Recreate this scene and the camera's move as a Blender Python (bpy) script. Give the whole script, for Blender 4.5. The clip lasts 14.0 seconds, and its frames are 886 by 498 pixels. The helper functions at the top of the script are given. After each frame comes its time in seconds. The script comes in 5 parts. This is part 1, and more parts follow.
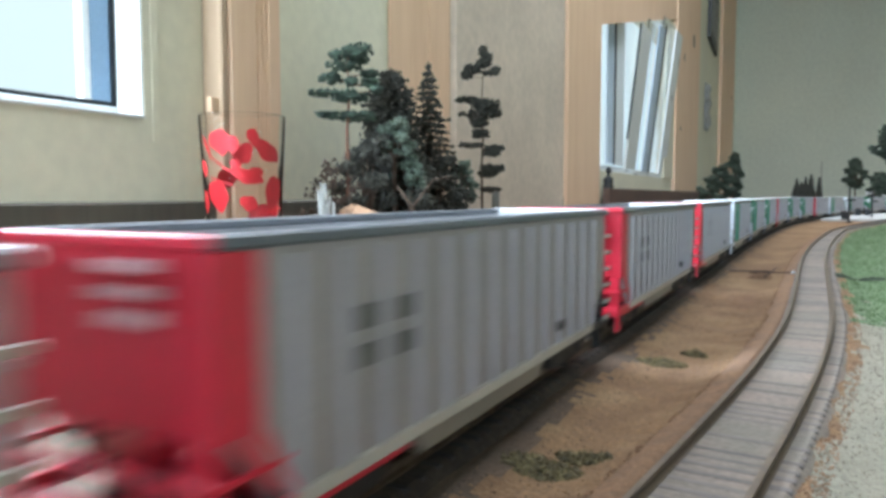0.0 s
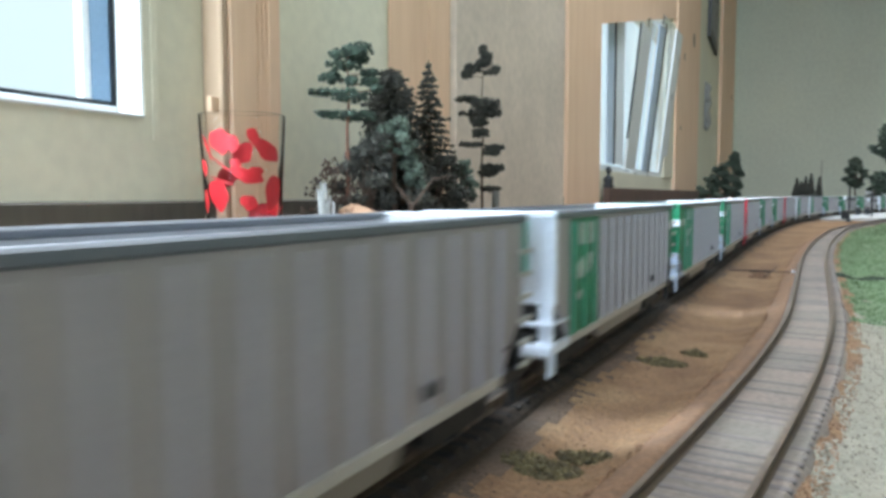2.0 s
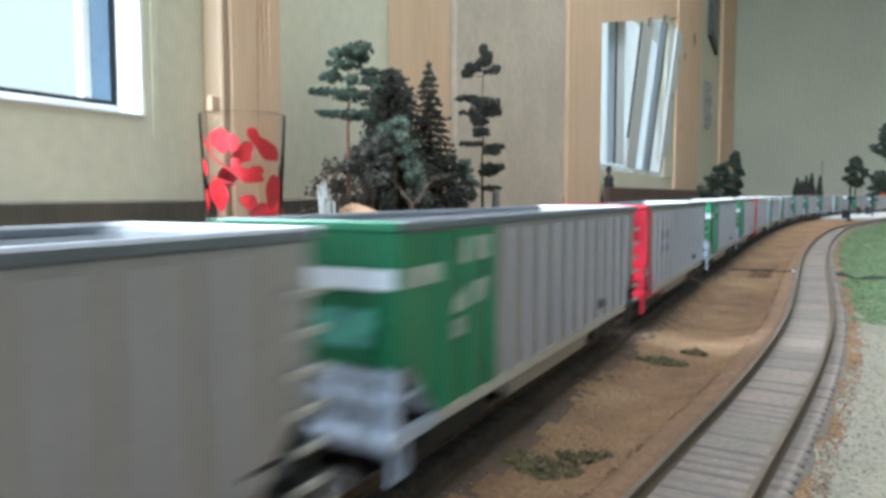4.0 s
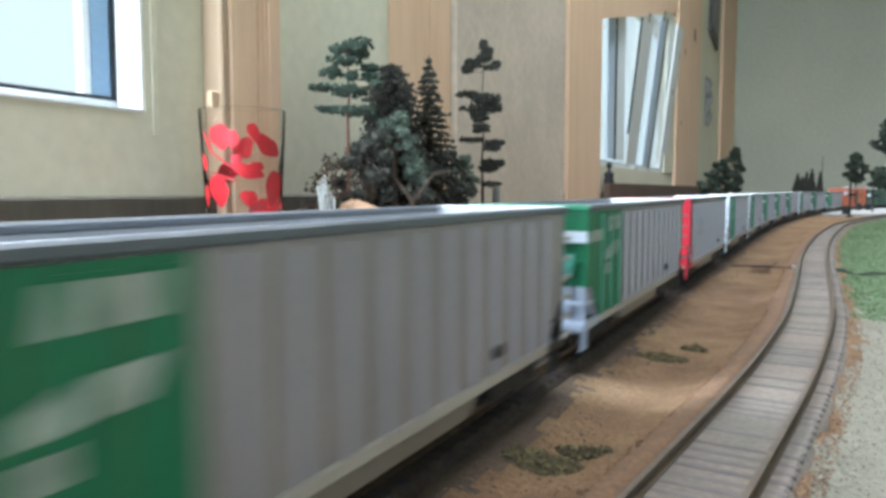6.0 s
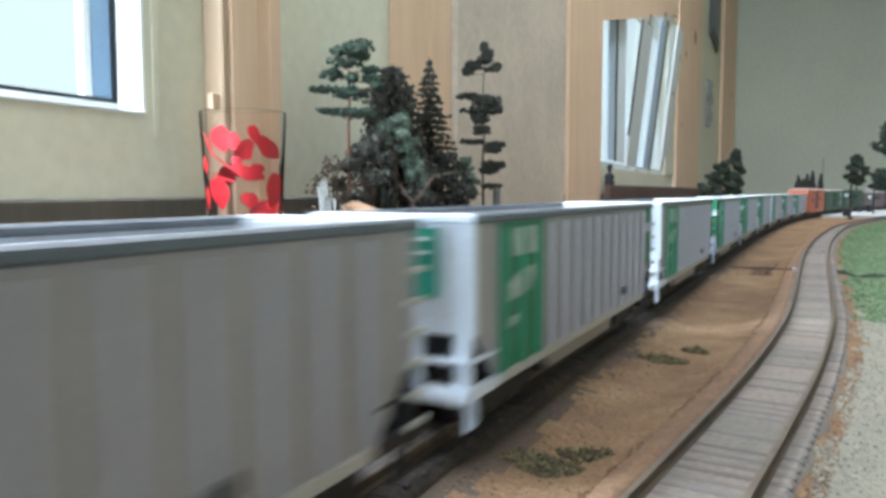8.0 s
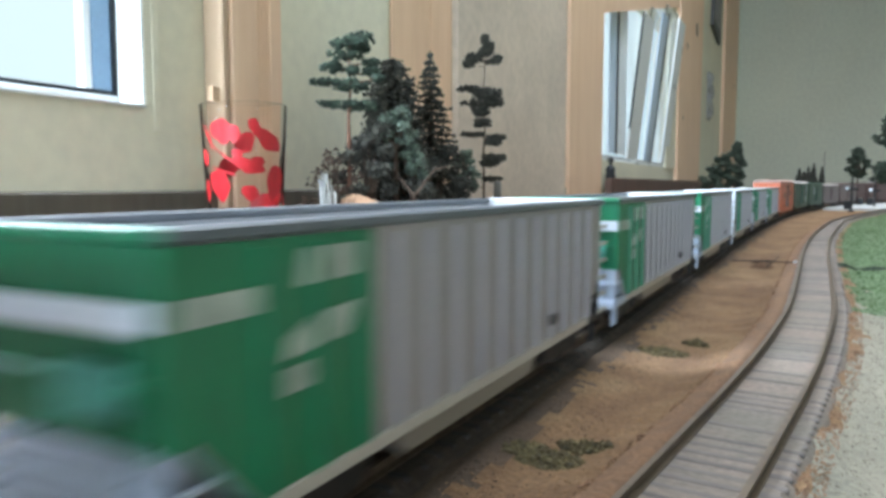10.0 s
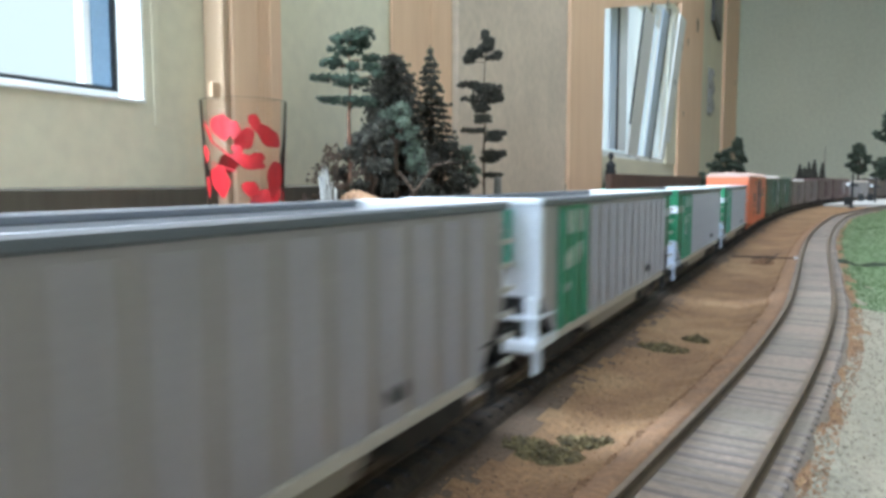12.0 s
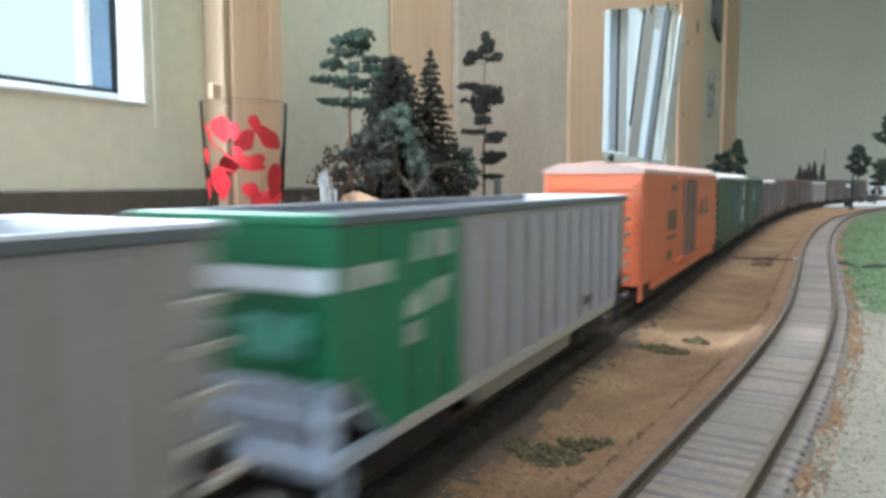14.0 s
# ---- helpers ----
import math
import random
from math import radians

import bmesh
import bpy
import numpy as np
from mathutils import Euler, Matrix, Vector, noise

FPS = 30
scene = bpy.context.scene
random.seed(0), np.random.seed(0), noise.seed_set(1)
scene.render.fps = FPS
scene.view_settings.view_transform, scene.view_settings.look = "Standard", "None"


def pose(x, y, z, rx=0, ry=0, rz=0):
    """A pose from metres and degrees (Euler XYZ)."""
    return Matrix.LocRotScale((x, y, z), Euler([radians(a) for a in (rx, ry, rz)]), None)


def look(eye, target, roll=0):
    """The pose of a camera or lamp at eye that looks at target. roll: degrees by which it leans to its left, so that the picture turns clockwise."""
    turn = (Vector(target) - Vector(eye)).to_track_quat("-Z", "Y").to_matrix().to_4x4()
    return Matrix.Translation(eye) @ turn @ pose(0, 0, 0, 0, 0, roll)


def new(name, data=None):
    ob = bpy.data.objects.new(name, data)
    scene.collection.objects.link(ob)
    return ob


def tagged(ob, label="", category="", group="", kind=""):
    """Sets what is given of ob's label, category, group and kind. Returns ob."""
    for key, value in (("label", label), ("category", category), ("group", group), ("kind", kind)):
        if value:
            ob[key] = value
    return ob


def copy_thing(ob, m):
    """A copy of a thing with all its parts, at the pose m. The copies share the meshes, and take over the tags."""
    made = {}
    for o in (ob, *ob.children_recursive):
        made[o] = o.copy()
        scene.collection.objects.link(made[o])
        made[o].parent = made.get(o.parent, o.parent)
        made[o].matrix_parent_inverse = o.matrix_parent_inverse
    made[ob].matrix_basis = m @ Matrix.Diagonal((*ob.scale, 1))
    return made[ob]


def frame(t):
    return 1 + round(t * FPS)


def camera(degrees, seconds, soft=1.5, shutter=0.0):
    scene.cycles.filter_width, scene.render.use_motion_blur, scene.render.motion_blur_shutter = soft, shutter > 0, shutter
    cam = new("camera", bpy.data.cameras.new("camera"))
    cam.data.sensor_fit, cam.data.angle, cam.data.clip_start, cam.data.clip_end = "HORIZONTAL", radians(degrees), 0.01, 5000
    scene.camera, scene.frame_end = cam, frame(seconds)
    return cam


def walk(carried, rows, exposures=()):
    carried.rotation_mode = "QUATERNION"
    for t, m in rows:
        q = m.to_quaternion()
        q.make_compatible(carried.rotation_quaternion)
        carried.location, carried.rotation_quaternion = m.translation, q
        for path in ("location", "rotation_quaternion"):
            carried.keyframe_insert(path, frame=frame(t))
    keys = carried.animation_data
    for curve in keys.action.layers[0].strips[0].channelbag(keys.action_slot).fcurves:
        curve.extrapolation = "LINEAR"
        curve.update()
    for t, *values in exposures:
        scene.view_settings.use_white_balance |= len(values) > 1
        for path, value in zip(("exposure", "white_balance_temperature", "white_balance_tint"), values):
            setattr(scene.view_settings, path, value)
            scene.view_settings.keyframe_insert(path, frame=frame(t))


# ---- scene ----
# ---- camera ----
EYE = 0.048  # above the rail heads, on the layout
cam = camera(62.0, 14.0, soft=3.5, shutter=0.85)
walk(cam, [
    (0.0, pose(0, 0, EYE, 85.840, 0, 25.776)),
    (0.5, pose(0, 0, EYE, 85.641, 0, 25.783)),
    (1.0, pose(0, 0, EYE, 85.670, 0, 25.801)),
    (1.5, pose(0, 0, EYE, 85.680, 0, 25.804)),
    (2.0, pose(0, 0, EYE, 85.788, 0, 25.777)),
    (2.5, pose(0, 0, EYE, 85.715, 0, 25.793)),
    (3.0, pose(0, 0, EYE, 85.705, 0, 25.800)),
    (5.5, pose(0, 0, EYE, 85.790, 0, 25.803)),
    (6.0, pose(0, 0, EYE, 85.428, 0, 25.812)),
    (6.5, pose(0, 0, EYE, 85.364, 0, 25.818)),
    (7.0, pose(0, 0, EYE, 85.518, 0, 25.817)),
    (7.5, pose(0, 0, EYE, 85.545, 0, 25.828)),
    (8.0, pose(0, 0, EYE, 85.574, 0, 25.856)),
    (10.5, pose(0, 0, EYE, 84.898, 0, 25.917)),
    (11.0, pose(0, 0, EYE, 84.840, 0, 25.926)),
    (11.5, pose(0, 0, EYE, 84.769, 0, 25.930)),
    (12.0, pose(0, 0, EYE, 84.709, 0, 25.926)),
    (12.5, pose(0, 0, EYE, 84.714, 0, 25.926)),
    (13.0, pose(0, 0, EYE, 84.762, 0, 25.935)),
    (13.5, pose(0, 0, EYE, 84.767, 0, 25.927)),
    (14.0, pose(0, 0, EYE, 84.828, 0, 25.934)),
], exposures=[(0.0, 0.0, 5950, 10), (14.0, 0.0, 5950, 10)])

# ---- light: a daylight lamp in the visible window, and lamps added out of view ----
world = bpy.data.worlds.new("sky")
scene.world = world
world.use_nodes = True
sky = world.node_tree.nodes.new("ShaderNodeTexSky")
sky.sky_type, sky.sun_disc = "NISHITA", False
sky.sun_elevation, sky.sun_rotation = radians(40), radians(120)
world.node_tree.links.new(sky.outputs[0], world.node_tree.nodes["Background"].inputs[0])
world.node_tree.nodes["Background"].inputs[1].default_value = 0.12


def window_or_fill_light(name, eye, target, wide, high, power, colour=(0.90, 0.96, 1.0)):
    lamp = bpy.data.lights.new(name, "AREA")
    lamp.shape, lamp.size, lamp.size_y, lamp.energy = "RECTANGLE", wide, high, power
    lamp.color = colour
    ob = new(name, lamp)
    ob.matrix_world = look(eye, target)
    return ob


WALL = -0.533   # inner face of the long window wall
EAST, SOUTH = 3.6, -4.6
COOL = (0.84, 0.94, 1.0)
window_or_fill_light("window_or_fill_light", (WALL - 0.025, 0.16, 0.40), (WALL + 1.0, 0.16, 0.08), 0.34, 0.46, 15.0, COOL)
# lamp for an unseen window, assumed farther back in the long wall
window_or_fill_light("window_or_fill_light", (WALL - 0.16, -2.6, 0.50), (WALL + 1.0, -2.6, 0.35), 1.9, 0.70, 45.0, COOL)
# added fill lamp in an unseen east opening
window_or_fill_light("window_or_fill_light", (EAST + 0.1, 4.6, 0.55), (EAST - 1.0, 4.6, 0.35), 3.0, 1.1, 4.5, COOL)
# added lamp behind the camera, assumed from the bright car ends
window_or_fill_light("window_or_fill_light", (0.35, SOUTH - 0.1, 0.55), (0.35, SOUTH + 1.0, 0.45), 1.5, 1.1, 125.0, (0.66, 0.85, 1.0))
# added overhead fill: lights the ground more than the car sides
window_or_fill_light("added_overhead_light", (-0.12, 1.6, 2.27), (-0.12, 1.6, 0.0), 0.7, 2.6, 78.0, (0.92, 0.97, 1.0))

# ---- materials ----
def material(name, colour, rough=0.6, metal=0.0, vary=0.12, scale=60.0, bump=0.0, bump_scale=300.0, second=None,
             per_object=0.0, coat=0.0, per_island=0.0, stretch=(1, 1, 1), spec=0.5):
    """A surface with stains at one scale and grain at a finer one."""
    m = bpy.data.materials.new(name)
    m.use_nodes = True
    n, l = m.node_tree.nodes, m.node_tree.links
    b = n["Principled BSDF"]
    co = n.new("ShaderNodeTexCoord")
    mp = n.new("ShaderNodeMapping")
    mp.inputs["Scale"].default_value = stretch
    l.new(co.outputs["Object"], mp.inputs[0])
    big = n.new("ShaderNodeTexNoise")
    big.inputs["Scale"].default_value, big.inputs["Detail"].default_value = scale, 6
    fine = n.new("ShaderNodeTexNoise")
    fine.inputs["Scale"].default_value, fine.inputs["Detail"].default_value = bump_scale, 4
    l.new(mp.outputs[0], big.inputs[0]), l.new(mp.outputs[0], fine.inputs[0])
    ramp = n.new("ShaderNodeValToRGB")
    c2 = second or tuple(max(0.0, c * (1 - 2 * vary)) for c in colour)
    ramp.color_ramp.elements[0].position, ramp.color_ramp.elements[1].position = 0.32, 0.68
    ramp.color_ramp.elements[0].color, ramp.color_ramp.elements[1].color = (*c2, 1), (*colour, 1)
    l.new(big.outputs[0], ramp.inputs[0])
    out = ramp.outputs[0]
    hsv = n.new("ShaderNodeHueSaturation")
    l.new(out, hsv.inputs["Color"])
    grain = n.new("ShaderNodeMapRange")
    grain.inputs["From Min"].default_value, grain.inputs["From Max"].default_value = 0.3, 0.7
    grain.inputs["To Min"].default_value, grain.inputs["To Max"].default_value = 1 - vary, 1 + vary
    l.new(fine.outputs[0], grain.inputs[0])
    value = grain.outputs[0]
    if per_object or per_island:
        if per_object:
            info = n.new("ShaderNodeObjectInfo").outputs["Random"]
        else:
            info = n.new("ShaderNodeNewGeometry").outputs["Random Per Island"]
        spread = n.new("ShaderNodeMapRange")
        amount = per_object or per_island
        spread.inputs["To Min"].default_value, spread.inputs["To Max"].default_value = 1 - amount, 1 + amount
        l.new(info, spread.inputs[0])
        mul = n.new("ShaderNodeMath")
        mul.operation = "MULTIPLY"
        l.new(value, mul.inputs[0]), l.new(spread.outputs[0], mul.inputs[1])
        value = mul.outputs[0]
    l.new(value, hsv.inputs["Value"])
    l.new(hsv.outputs[0], b.inputs["Base Color"])
    b.inputs["Metallic"].default_value = metal
    b.inputs["Specular IOR Level"].default_value = spec
    b.inputs["Coat Weight"].default_value = coat
    rg = n.new("ShaderNodeMapRange")
    rg.inputs["To Min"].default_value, rg.inputs["To Max"].default_value = max(0.03, rough - 0.12), min(1.0, rough + 0.12)
    l.new(big.outputs[0], rg.inputs[0])
    l.new(rg.outputs[0], b.inputs["Roughness"])
    if bump:
        bp = n.new("ShaderNodeBump")
        bp.inputs["Strength"].default_value, bp.inputs["Distance"].default_value = 0.6, bump
        l.new(fine.outputs[0], bp.inputs["Height"])
        l.new(bp.outputs[0], b.inputs["Normal"])
    return m


def wood(name, light, dark, scale=9.0, rough=0.5):
    """Boards with grain that runs upwards."""
    m = bpy.data.materials.new(name)
    m.use_nodes = True
    n, l = m.node_tree.nodes, m.node_tree.links
    b = n["Principled BSDF"]
    co = n.new("ShaderNodeTexCoord")
    mp = n.new("ShaderNodeMapping")
    mp.inputs["Scale"].default_value = (1, 1, 0.06)
    l.new(co.outputs["Object"], mp.inputs[0])
    grain = n.new("ShaderNodeTexNoise")
    grain.inputs["Scale"].default_value, grain.inputs["Detail"].default_value = scale * 8, 5
    grain.inputs["Distortion"].default_value = 0.6
    l.new(mp.outputs[0], grain.inputs[0])
    patch = n.new("ShaderNodeTexNoise")
    patch.inputs["Scale"].default_value = scale * 0.6
    l.new(co.outputs["Object"], patch.inputs[0])
    mix = n.new("ShaderNodeMath")
    mix.operation = "MULTIPLY_ADD"
    mix.inputs[1].default_value = 0.7
    l.new(grain.outputs[0], mix.inputs[0])
    half = n.new("ShaderNodeMath")
    half.operation = "MULTIPLY"
    half.inputs[1].default_value = 0.3
    l.new(patch.outputs[0], half.inputs[0]), l.new(half.outputs[0], mix.inputs[2])
    ramp = n.new("ShaderNodeValToRGB")
    ramp.color_ramp.elements[0].position, ramp.color_ramp.elements[1].position = 0.3, 0.65
    ramp.color_ramp.elements[0].color, ramp.color_ramp.elements[1].color = (*dark, 1), (*light, 1)
    l.new(mix.outputs[0], ramp.inputs[0]), l.new(ramp.outputs[0], b.inputs["Base Color"])
    b.inputs["Roughness"].default_value = rough
    bp = n.new("ShaderNodeBump")
    bp.inputs["Strength"].default_value, bp.inputs["Distance"].default_value = 0.4, 0.0006
    l.new(grain.outputs[0], bp.inputs["Height"]), l.new(bp.outputs[0], b.inputs["Normal"])
    return m


def clear_glass(name, tint=(1, 1, 1), ior=1.45):
    m = bpy.data.materials.new(name)
    m.use_nodes = True
    b = m.node_tree.nodes["Principled BSDF"]
    b.inputs["Base Color"].default_value = (*tint, 1)
    b.inputs["Transmission Weight"].default_value, b.inputs["Roughness"].default_value = 1.0, 0.02
    b.inputs["IOR"].default_value = ior
    return m


def glowing(name, colour, strength):
    m = bpy.data.materials.new(name)
    m.use_nodes = True
    n, l = m.node_tree.nodes, m.node_tree.links
    n.remove(n["Principled BSDF"])
    e = n.new("ShaderNodeEmission")
    co, noise_ = n.new("ShaderNodeTexCoord"), n.new("ShaderNodeTexNoise")
    noise_.inputs["Scale"].default_value = 1.3
    ramp = n.new("ShaderNodeValToRGB")
    ramp.color_ramp.elements[0].color = (*[c * 0.86 for c in colour], 1)
    ramp.color_ramp.elements[1].color = (*colour, 1)
    l.new(co.outputs["Object"], noise_.inputs[0]), l.new(noise_.outputs[0], ramp.inputs[0])
    l.new(ramp.outputs[0], e.inputs[0])
    e.inputs[1].default_value = strength
    l.new(e.outputs[0], n["Material Output"].inputs[0])
    return m


PAINT = dict(rough=0.42, vary=0.06, scale=40, bump=0.00006, bump_scale=900)
M = {
    "plaster": material("cream_wall_paint", (0.77, 0.735, 0.575), 0.7, vary=0.05, scale=3, bump=0.0002, bump_scale=60),
    "plaster_far": material("grey_green_wall_paint", (0.72, 0.74, 0.62), 0.8, vary=0.06, scale=1.2, bump=0.0008, bump_scale=40),
    "ceiling": material("ceiling_paint", (0.62, 0.60, 0.54), 0.8, vary=0.05, scale=1.5, bump=0.0008, bump_scale=40),
    "floor": material("floorboards", (0.30, 0.20, 0.12), 0.5, vary=0.15, scale=4, bump=0.001, bump_scale=40, stretch=(1, 0.1, 1)),
    "pine": wood("pine_post", (0.85, 0.60, 0.41), (0.75, 0.50, 0.32)),
    # darker pine: the shade on the post's side is in its colour
    "pine_shaded": wood("pine_with_painted_shade", (0.50, 0.36, 0.24), (0.40, 0.28, 0.18)),
    # pinkish wall colour, darkened for the weaker light on that stretch
    "plaster_pink_dimmed": material("pinkish_paint_with_dimness", (0.68, 0.57, 0.46), 0.7, vary=0.08, scale=9, bump=0.0002, bump_scale=60),
    "pine_pale": wood("pale_pine_trim", (0.66, 0.46, 0.30), (0.54, 0.35, 0.20), 7),
    "board": wood("brown_board", (0.15, 0.085, 0.06), (0.08, 0.045, 0.035), 12, 0.6),
    "knot": material("knot", (0.14, 0.07, 0.035), 0.6, scale=200),
    "upvc": material("white_window_plastic", (0.82, 0.84, 0.84), 0.3, vary=0.03, scale=5),
    "upvc_blue": material("blue_grey_window_edge", (0.20, 0.32, 0.46), 0.35, vary=0.06, scale=5),
    "upvc_dull": material("pale_blue_grey_plastic", (0.60, 0.72, 0.86), 0.4, vary=0.05, scale=5),
    "gasket": material("black_gasket", (0.015, 0.018, 0.022), 0.6, scale=50),
    "pane": clear_glass("window_glass", (0.94, 0.98, 1.0), 1.1),
    "glass": clear_glass("drinking_glass", (1.0, 0.99, 0.98), 1.07),
    "outside": glowing("bright_outside", (0.86, 0.98, 0.97), 1.12),
    "red_print": material("red_print", (0.56, 0.018, 0.026), 0.35, vary=0.08, scale=90),
    "earth": None,
    "grey": material("grey_car_paint", (0.356, 0.326, 0.338), **PAINT),
    "grey_in": material("inside_grey", (0.42, 0.43, 0.46), 0.55, vary=0.1, scale=60, bump=0.0001),
    "red": material("red_car_paint", (0.62, 0.015, 0.045), **PAINT),
    "green": material("green_car_paint", (0.012, 0.185, 0.082), **PAINT),
    "white": material("white_car_paint", (0.74, 0.79, 0.88), **PAINT),
    "pale_grey": material("pale_grey_car_paint", (0.62, 0.64, 0.70), **PAINT),
    "orange": material("orange_car_paint", (0.70, 0.160, 0.060), **PAINT),
    "maroon": material("maroon_car_paint", (0.105, 0.045, 0.042), **PAINT),
    "purple_grey": material("faded_purple_grey_paint", (0.17, 0.12, 0.12), **PAINT),
    "dark_green": material("dark_green_car_paint", (0.016, 0.062, 0.028), **PAINT),
    "brown_door": material("brown_door_paint", (0.16, 0.06, 0.03), **PAINT),
    "ink": material("dark_lettering", (0.045, 0.045, 0.05), 0.6, scale=90),
    "black": material("underframe_and_recess_black", (0.018, 0.017, 0.017), 0.6, vary=0.25, scale=120, bump=0.0001, bump_scale=1200),
    "wheel": material("worn_wheel_steel", (0.10, 0.085, 0.075), 0.45, 0.7, scale=150),
    "silver": material("silver_roof", (0.60, 0.55, 0.52), 0.4, 0.2, vary=0.06, scale=40),
    "rail": material("rusty_rail", (0.13, 0.095, 0.06), 0.5, 0.4, vary=0.2, scale=220, second=(0.075, 0.05, 0.032)),
    "tie": material("weathered_tie", (0.155, 0.130, 0.120), 0.85, vary=0.15, scale=300, bump=0.0002, bump_scale=900, per_object=0.2, stretch=(0.3, 1, 1)),
    "ballast": material("grey_ballast", (0.232, 0.182, 0.150), 0.9, vary=0.2, scale=34, bump=0.0006, bump_scale=700, second=(0.165, 0.142, 0.115)),
    # main track ballast, darkened for the shadow under the cars
    "shadowed_ballast": material("shadowed_ballast", (0.070, 0.050, 0.037), 0.95, vary=0.3, scale=120, bump=0.0006, bump_scale=700),
    "gravel": material("pale_gravel", (0.30, 0.265, 0.205), 0.9, vary=0.15, scale=400, per_island=0.16, bump=0.0002, bump_scale=1500),
    "brown_gravel": material("brown_gravel", (0.31, 0.18, 0.11), 0.95, vary=0.2, scale=400, per_island=0.22, bump=0.0002, bump_scale=1500),
    # main track ties: the train's shadow is in their dark colour
    "main_tie": material("shadowed_tie", (0.045, 0.038, 0.035), 0.9, vary=0.2, scale=300, bump=0.0002, bump_scale=900, per_object=0.25),
    "chord": material("blue_grey_rim_paint", (0.125, 0.142, 0.168), **PAINT),
    "earth_grain": material("loose_earth", (0.34, 0.205, 0.105), 0.95, vary=0.2, scale=400, per_island=0.2),
    # grains as dark as the shadow painted beside the train
    "shadow_grain": material("shadow_coloured_grains", (0.085, 0.060, 0.042), 0.95, vary=0.2, scale=400, per_island=0.3),
    # earth darkened to paint the train's shadow beside the main track
    "shadowed_earth": material("earth_with_train_shadow", (0.112, 0.070, 0.044), 0.95, vary=0.25, scale=60, bump=0.0008, bump_scale=900, second=(0.070, 0.047, 0.031)),
    "board_grey": wood("olive_grey_board", (0.115, 0.10, 0.075), (0.075, 0.066, 0.052), 12, 0.7),
    "emblem": material("dull_pale_emblem", (0.44, 0.50, 0.45), 0.6, vary=0.15, scale=150),
    "pink_ink": material("faded_white_lettering", (0.70, 0.36, 0.40), 0.6, vary=0.2, scale=300),
    "teal_panel": material("blue_green_panel_paint", (0.008, 0.25, 0.175), **PAINT),
    "moss": material("olive_moss", (0.15, 0.115, 0.052), 0.95, vary=0.25, scale=300, per_island=0.4),
    "grass": material("green_flock", (0.092, 0.150, 0.062), 0.95, vary=0.2, scale=200, per_island=0.25),
    "needles": material("dark_green_needles", (0.058, 0.090, 0.062), 0.9, vary=0.3, scale=250, per_island=0.5),
    "needles_dark": material("black_green_needles", (0.070, 0.068, 0.053), 0.9, vary=0.3, scale=250, per_island=0.5),
    "sage": material("grey_green_foliage", (0.150, 0.190, 0.145), 0.9, vary=0.3, scale=250, per_island=0.45),
    "leaf": material("deep_green_foliage", (0.050, 0.068, 0.044), 0.9, vary=0.3, scale=250, per_island=0.5),
    "bark": material("grey_brown_bark", (0.13, 0.085, 0.06), 0.9, vary=0.3, scale=300, bump=0.0003, bump_scale=1000),
    "bark_red": material("red_brown_bark", (0.26, 0.12, 0.075), 0.9, vary=0.25, scale=300, bump=0.0003, bump_scale=1000),
    "plaza": material("white_paving", (0.56, 0.57, 0.57), 0.6, vary=0.06, scale=30, bump=0.0002),
    "house": material("white_house_wall", (0.80, 0.80, 0.80), 0.6, vary=0.05, scale=40),
    "shed": material("grey_brown_shed_wall", (0.17, 0.135, 0.115), 0.8, vary=0.15, scale=60, bump=0.0003, bump_scale=400),
    "roof": material("dark_roof", (0.10, 0.085, 0.08), 0.8, scale=80),
    "rock": material("orange_brown_rock", (0.42, 0.25, 0.15), 0.9, vary=0.25, scale=90, bump=0.001, bump_scale=250),
    "crystal": material("pale_glassy_shards", (0.52, 0.52, 0.50), 0.15, vary=0.15, scale=120),
    "frame_dark": material("dark_picture_frame", (0.045, 0.045, 0.042), 0.5, scale=20),
    "ornament": material("grey_plaster_ornament", (0.34, 0.34, 0.32), 0.7, vary=0.2, scale=40, bump=0.002, bump_scale=60),
}


